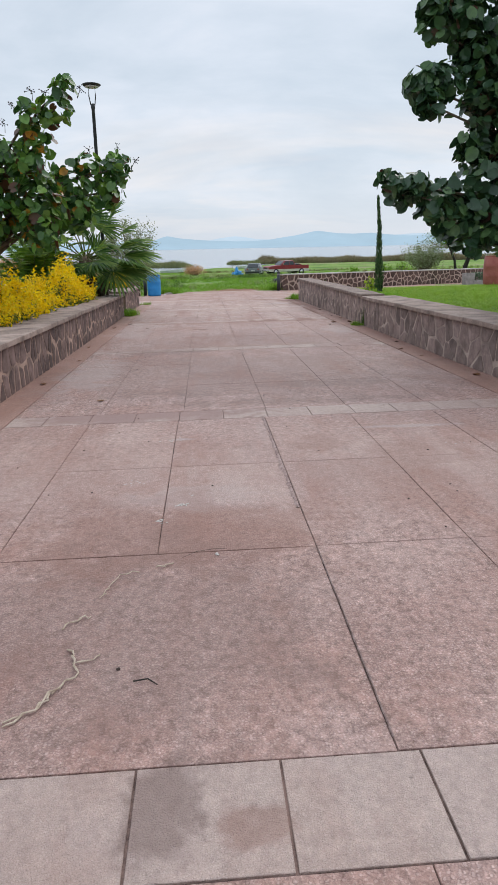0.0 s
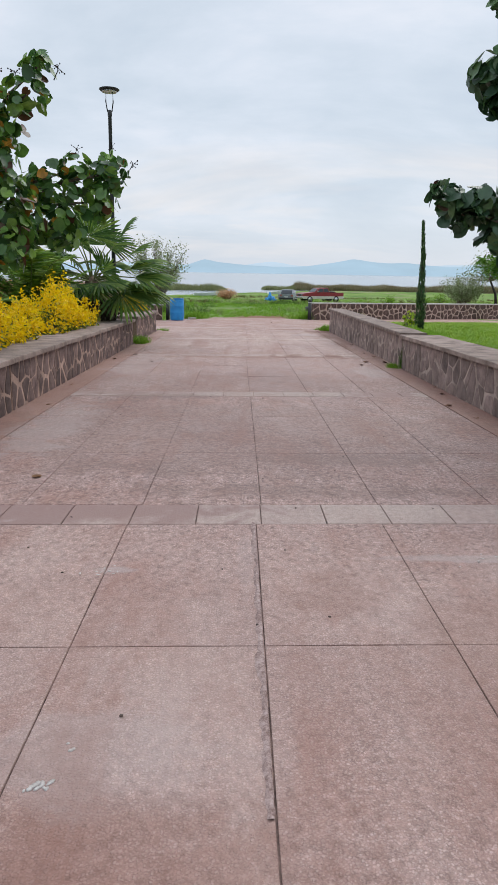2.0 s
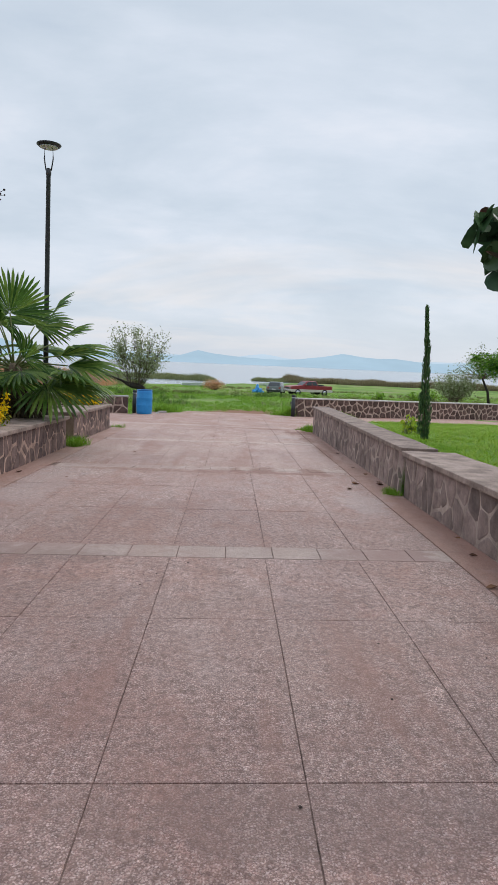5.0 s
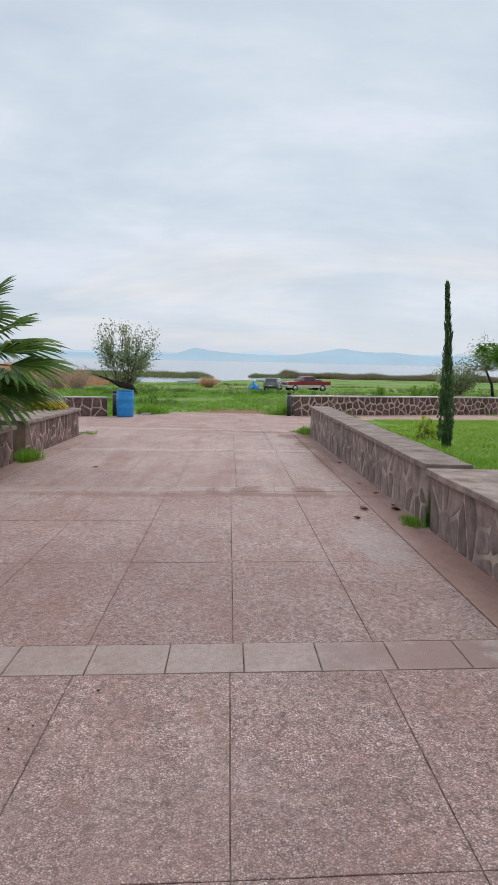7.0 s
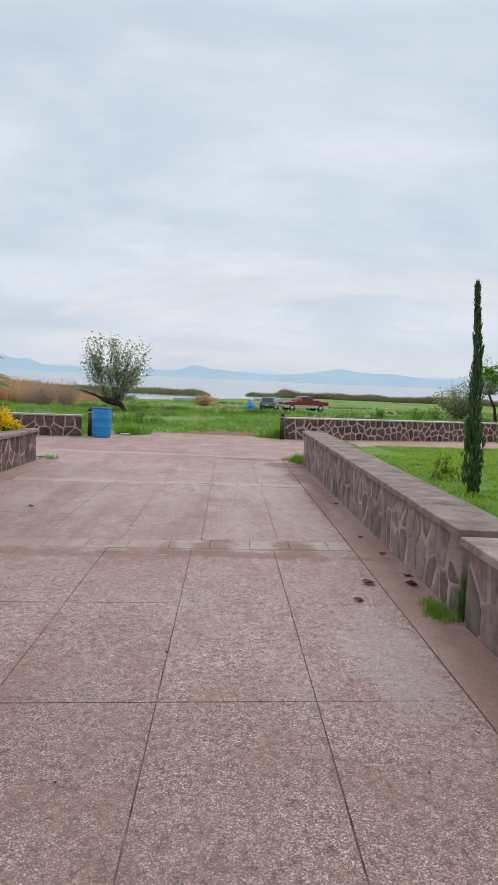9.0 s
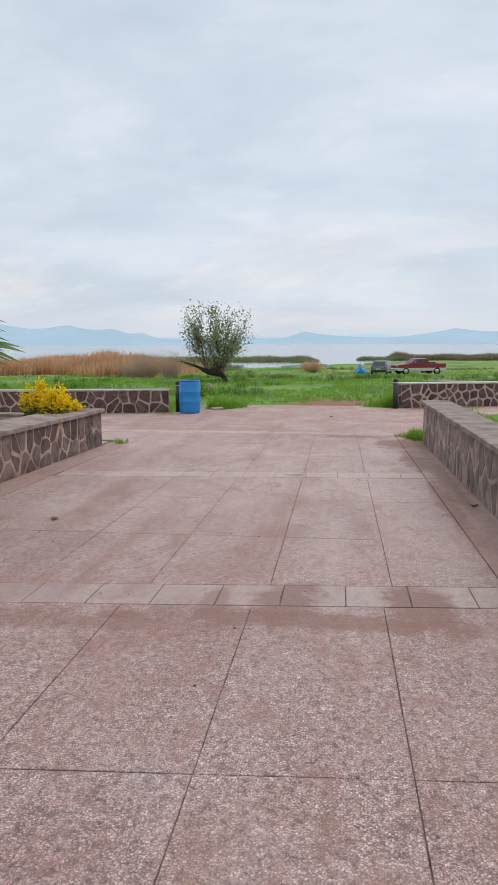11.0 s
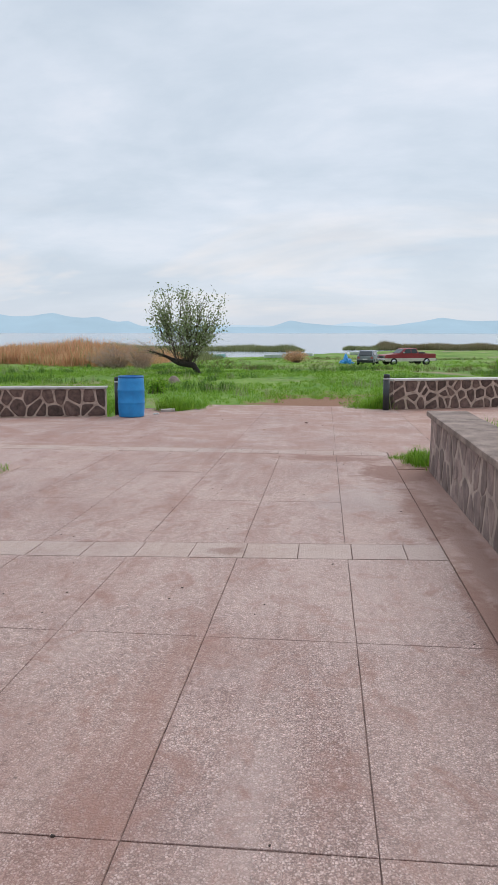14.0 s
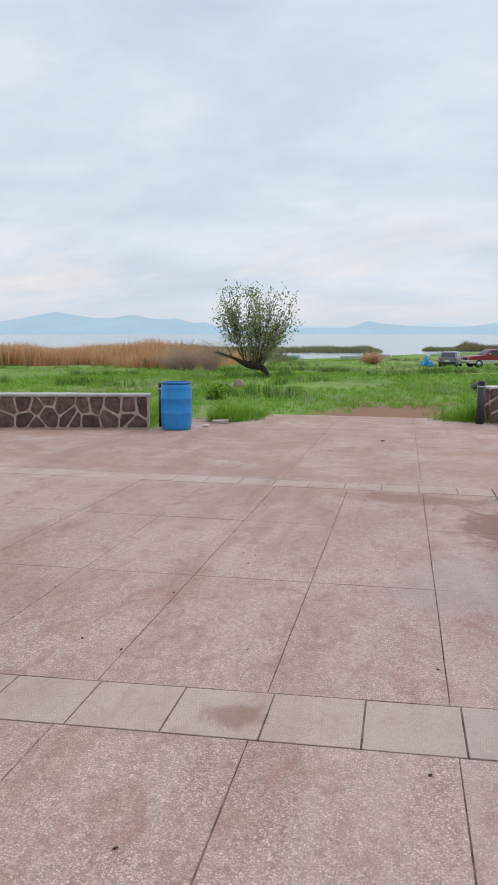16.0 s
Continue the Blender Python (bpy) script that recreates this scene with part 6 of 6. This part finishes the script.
part("sack", bm, BLACK, bag, smooth=True)
WOOD = mottled("pale_weathered_wood", (0.33, 0.27, 0.24), (0.52, 0.46, 0.42), 6.0, 0.9, 50.0, 0.4, 0.004, 0.0, stretch=(0.3, 2, 2))
log = thing("broken_board", pose(-1.1, 34.25, 0.0, 3, -4, 12), "pale broken board lying beside the barrel", "board")
bm = box(bmesh.new(), -0.16, 0.18, -0.08, 0.08, 0.0, 0.07, 0.01)
bmesh.ops.subdivide_edges(bm, edges=[e for e in bm.edges if e.calc_length() > 0.2], cuts=5)
for v in bm.verts:
    v.co.z += 0.02 * noise.noise(v.co * 6)
    v.co.y += 0.03 * noise.noise((v.co.x * 5, 0, 3))
part("board", bm, WOOD, log)
scrap = thing("paper_scrap", pose(-1.22, 33.6, 0.004, 0, 0, 30), "small white scrap of litter beside the barrel", "litter")
part("sheet", box(bmesh.new(), -0.06, 0.06, -0.04, 0.04, 0, 0.03, 0.01), PAINTS["white"], scrap)

DRY = leaf_material("fallen_leaf", ((0.0, (0.09, 0.035, 0.02)), (0.5, (0.19, 0.08, 0.035)), (1.0, (0.32, 0.18, 0.08))), 0.7, 0.1, 0.25)
lrng = random.Random(404)


def fallen_leaf(x, y, size):
    verts, faces = round_leaf()
    curl, twist = lrng.uniform(0.2, 0.8), lrng.uniform(-0.4, 0.4)
    verts = [(vx, vy, vz + curl * vx * vx * 0.9 + twist * vx * vy + 0.15 * vy * vy + 0.06) for vx, vy, vz in verts]
    ob = new("fallen_leaf", raw("fallen_leaf", verts, faces, DRY, smooth=True))
    tagged(ob, "curled dry brown leaf on the paving", "leaf", "fallen leaves on the promenade")
    put(ob, pose(x, y, 0.004, lrng.uniform(-8, 8), lrng.uniform(-8, 8), lrng.uniform(0, 360)) @ Matrix.Scale(size, 4))


for x, y in ((-0.52, 8.72), (-1.38, 9.9), (-1.36, 11.9), (-1.42, 13.6), (3.62, 12.23), (3.83, 13.2), (3.9, 13.9), (3.75, 11.4), (3.5, 17.3), (3.9, 17.6), (3.36, 16.8), (3.93, 18.4), (3.88, 17.3), (-0.7, 16.9), (3.85, 9.6), (3.78, 8.4), (3.88, 19.2), (1.6, 30.9), (2.3, 32.2), (-1.45, 17.2), (3.92, 21.5), (-0.2, 20.4)):
    fallen_leaf(x + lrng.uniform(-0.05, 0.05), y, lrng.uniform(0.055, 0.095) * (1.15 if x > 3 and 15 < y < 19 else 1.0))

CRUMB = mottled("dark_crumb", (0.03, 0.022, 0.018), (0.09, 0.06, 0.05), 30.0, 0.95)
bm = bmesh.new()
bmesh.ops.create_icosphere(bm, subdivisions=1, radius=1.0)
for v in bm.verts:
    v.co *= 1 + 0.4 * noise.noise(v.co * 3)
pebble = ([tuple(v.co) for v in bm.verts], [tuple(v.index for v in f.verts) for f in bm.faces])
bm.free()
spots = [Matrix.Translation((lrng.uniform(-1.2, 3.6), lrng.uniform(2.5, 34), 0.004)) @ Matrix.Rotation(lrng.uniform(0, 6.28), 4, "Z") @ Matrix.Diagonal((lrng.uniform(0.005, 0.012), lrng.uniform(0.003, 0.008), 0.004, 1)) for _ in range(170)]
put(tagged(swarm("crumbs", pebble, spots, CRUMB, None, "stuff", "dark crumbs of soil and seed scattered on the paving"), category="debris"))

STRAW = mottled("pale_straw", (0.40, 0.31, 0.23), (0.58, 0.48, 0.38), 20.0, 0.9, 90.0, 0.3, 0.002, 0.0)
CHALK = mottled("chalky_splash", (0.42, 0.37, 0.34), (0.58, 0.53, 0.5), 30.0, 0.95)
specks = []
for cx, cy, n, wide in ((0.4, 5.43, 14, 0.022), (0.29, 5.18, 7, 0.03), (0.45, 5.6, 3, 0.02), (0.6, 4.7, 4, 0.02), (0.3, 7.0, 10, 0.06), (2.35, 7.2, 10, 0.1), (2.55, 6.6, 6, 0.07), (0.05, 5.9, 8, 0.06)):
    for _ in range(n):
        specks.append(Matrix.Translation((cx + lrng.gauss(0, wide), cy + lrng.gauss(0, wide * 0.6), 0.002)) @ Matrix.Rotation(lrng.uniform(0, 6.28), 4, "Z") @ Matrix.Diagonal((lrng.uniform(0.004, 0.018), lrng.uniform(0.004, 0.01), 0.001, 1)))
put(tagged(swarm("chalky_splashes", pebble, specks, CHALK, None, "stuff", "dried whitish splashes and flakes on the paving"), category="debris"))
rope = thing("straw_strand", pose(0, 0, 0.006), "frayed pale plant fibre trailing over the paving", "straw")


def strand(name, pts, r):
    wavy = []
    for a, b in zip(pts, pts[1:]):
        for k in range(5):
            p = Vector((*a, 0)).lerp(Vector((*b, 0)), k / 5)
            wavy.append(p + Vector((lrng.gauss(0, 0.008), lrng.gauss(0, 0.008), abs(lrng.gauss(0, 0.004)))))
    wavy.append(Vector((*pts[-1], 0)))
    part(name, tube(bmesh.new(), wavy, [r * (0.35 + 0.45 * abs(math.sin(i))) for i in range(len(wavy))], 5), STRAW, rope)


strand("fibre", ((-0.1, 3.43), (-0.01, 3.55), (0.02, 3.63), (0.07, 3.7), (0.06, 3.8), (0.01, 3.88)), 0.006)
strand("fibre", ((-0.12, 3.47), (-0.03, 3.52), (0.04, 3.66)), 0.005)
strand("fibre", ((0.06, 3.78), (0.14, 3.83)), 0.005)
strand("fibre", ((-0.06, 4.02), (0.01, 4.1), (0.06, 4.12)), 0.005)
strand("fibre", ((0.08, 4.28), (0.09, 4.36), (0.14, 4.49), (0.22, 4.52)), 0.004)
strand("fibre", ((0.3, 4.55), (0.38, 4.6)), 0.005)
TWIG_DARK = DARK_BARK
twig = thing("thin_dark_strand", pose(0.28, 3.65, 0.008), "thin dark bent twig on the paving", "twig")
part("stick", tube(bmesh.new(), [(0, 0, 0), (0.05, 0.005, 0.004), (0.085, -0.03, 0.002)], [0.003, 0.003, 0.002], 5), TWIG_DARK, twig)
# a crack line in the slab, added as a hair-thin raised tube
crack = thing("thin_dark_strand", pose(0.42, 4.66, 0.006), "thin dark strand drawn for a crack in the paving", "twig")
part("stick", tube(bmesh.new(), [(0, 0, 0), (0.07, 0.06, 0.003), (0.16, 0.09, 0.0), (0.22, 0.08, 0.002)], [0.0008, 0.001, 0.0009, 0.0006], 5), TWIG_DARK, crack)

SEAM = mottled("crumbling_pale_mortar", (0.17, 0.105, 0.092), (0.40, 0.30, 0.275), 30.0, 0.95, 120.0, 0.7, 0.006)


def ragged_seam(x, y0, y1, wide, seed, bend=0.0):
    """A crumbling mortar fillet along a joint, torn on one side."""
    rng = random.Random(seed)
    n = round((y1 - y0) / 0.03)
    verts, faces = [], []
    for i in range(n + 1):
        y = y0 + (y1 - y0) * i / n
        mid = x + bend * (y - y0)
        w = wide * max(0.15, 0.75 + 0.8 * noise.noise((y * 4, seed, 0)) + 0.5 * noise.noise((y * 17, seed, 3)))
        verts += [(mid - w, y, 0.0015), (mid - w * 0.55, y + rng.uniform(-0.008, 0.008), 0.007 + rng.uniform(-0.002, 0.003)), (mid - 0.004, y, 0.006), (mid + rng.uniform(-0.001, 0.003), y, 0.0005)]
    for i in range(n):
        faces += [(4 * i + j, 4 * i + j + 1, 4 * i + j + 5, 4 * i + j + 4) for j in range(3)]
    ob = new("mortar_seam", raw("mortar_seam", verts, faces, SEAM))
    ob.parent = pavement


ragged_seam(1.09, 5.3, 7.74, 0.034, 71)
ragged_seam(1.1, 3.3, 4.7, 0.008, 72)
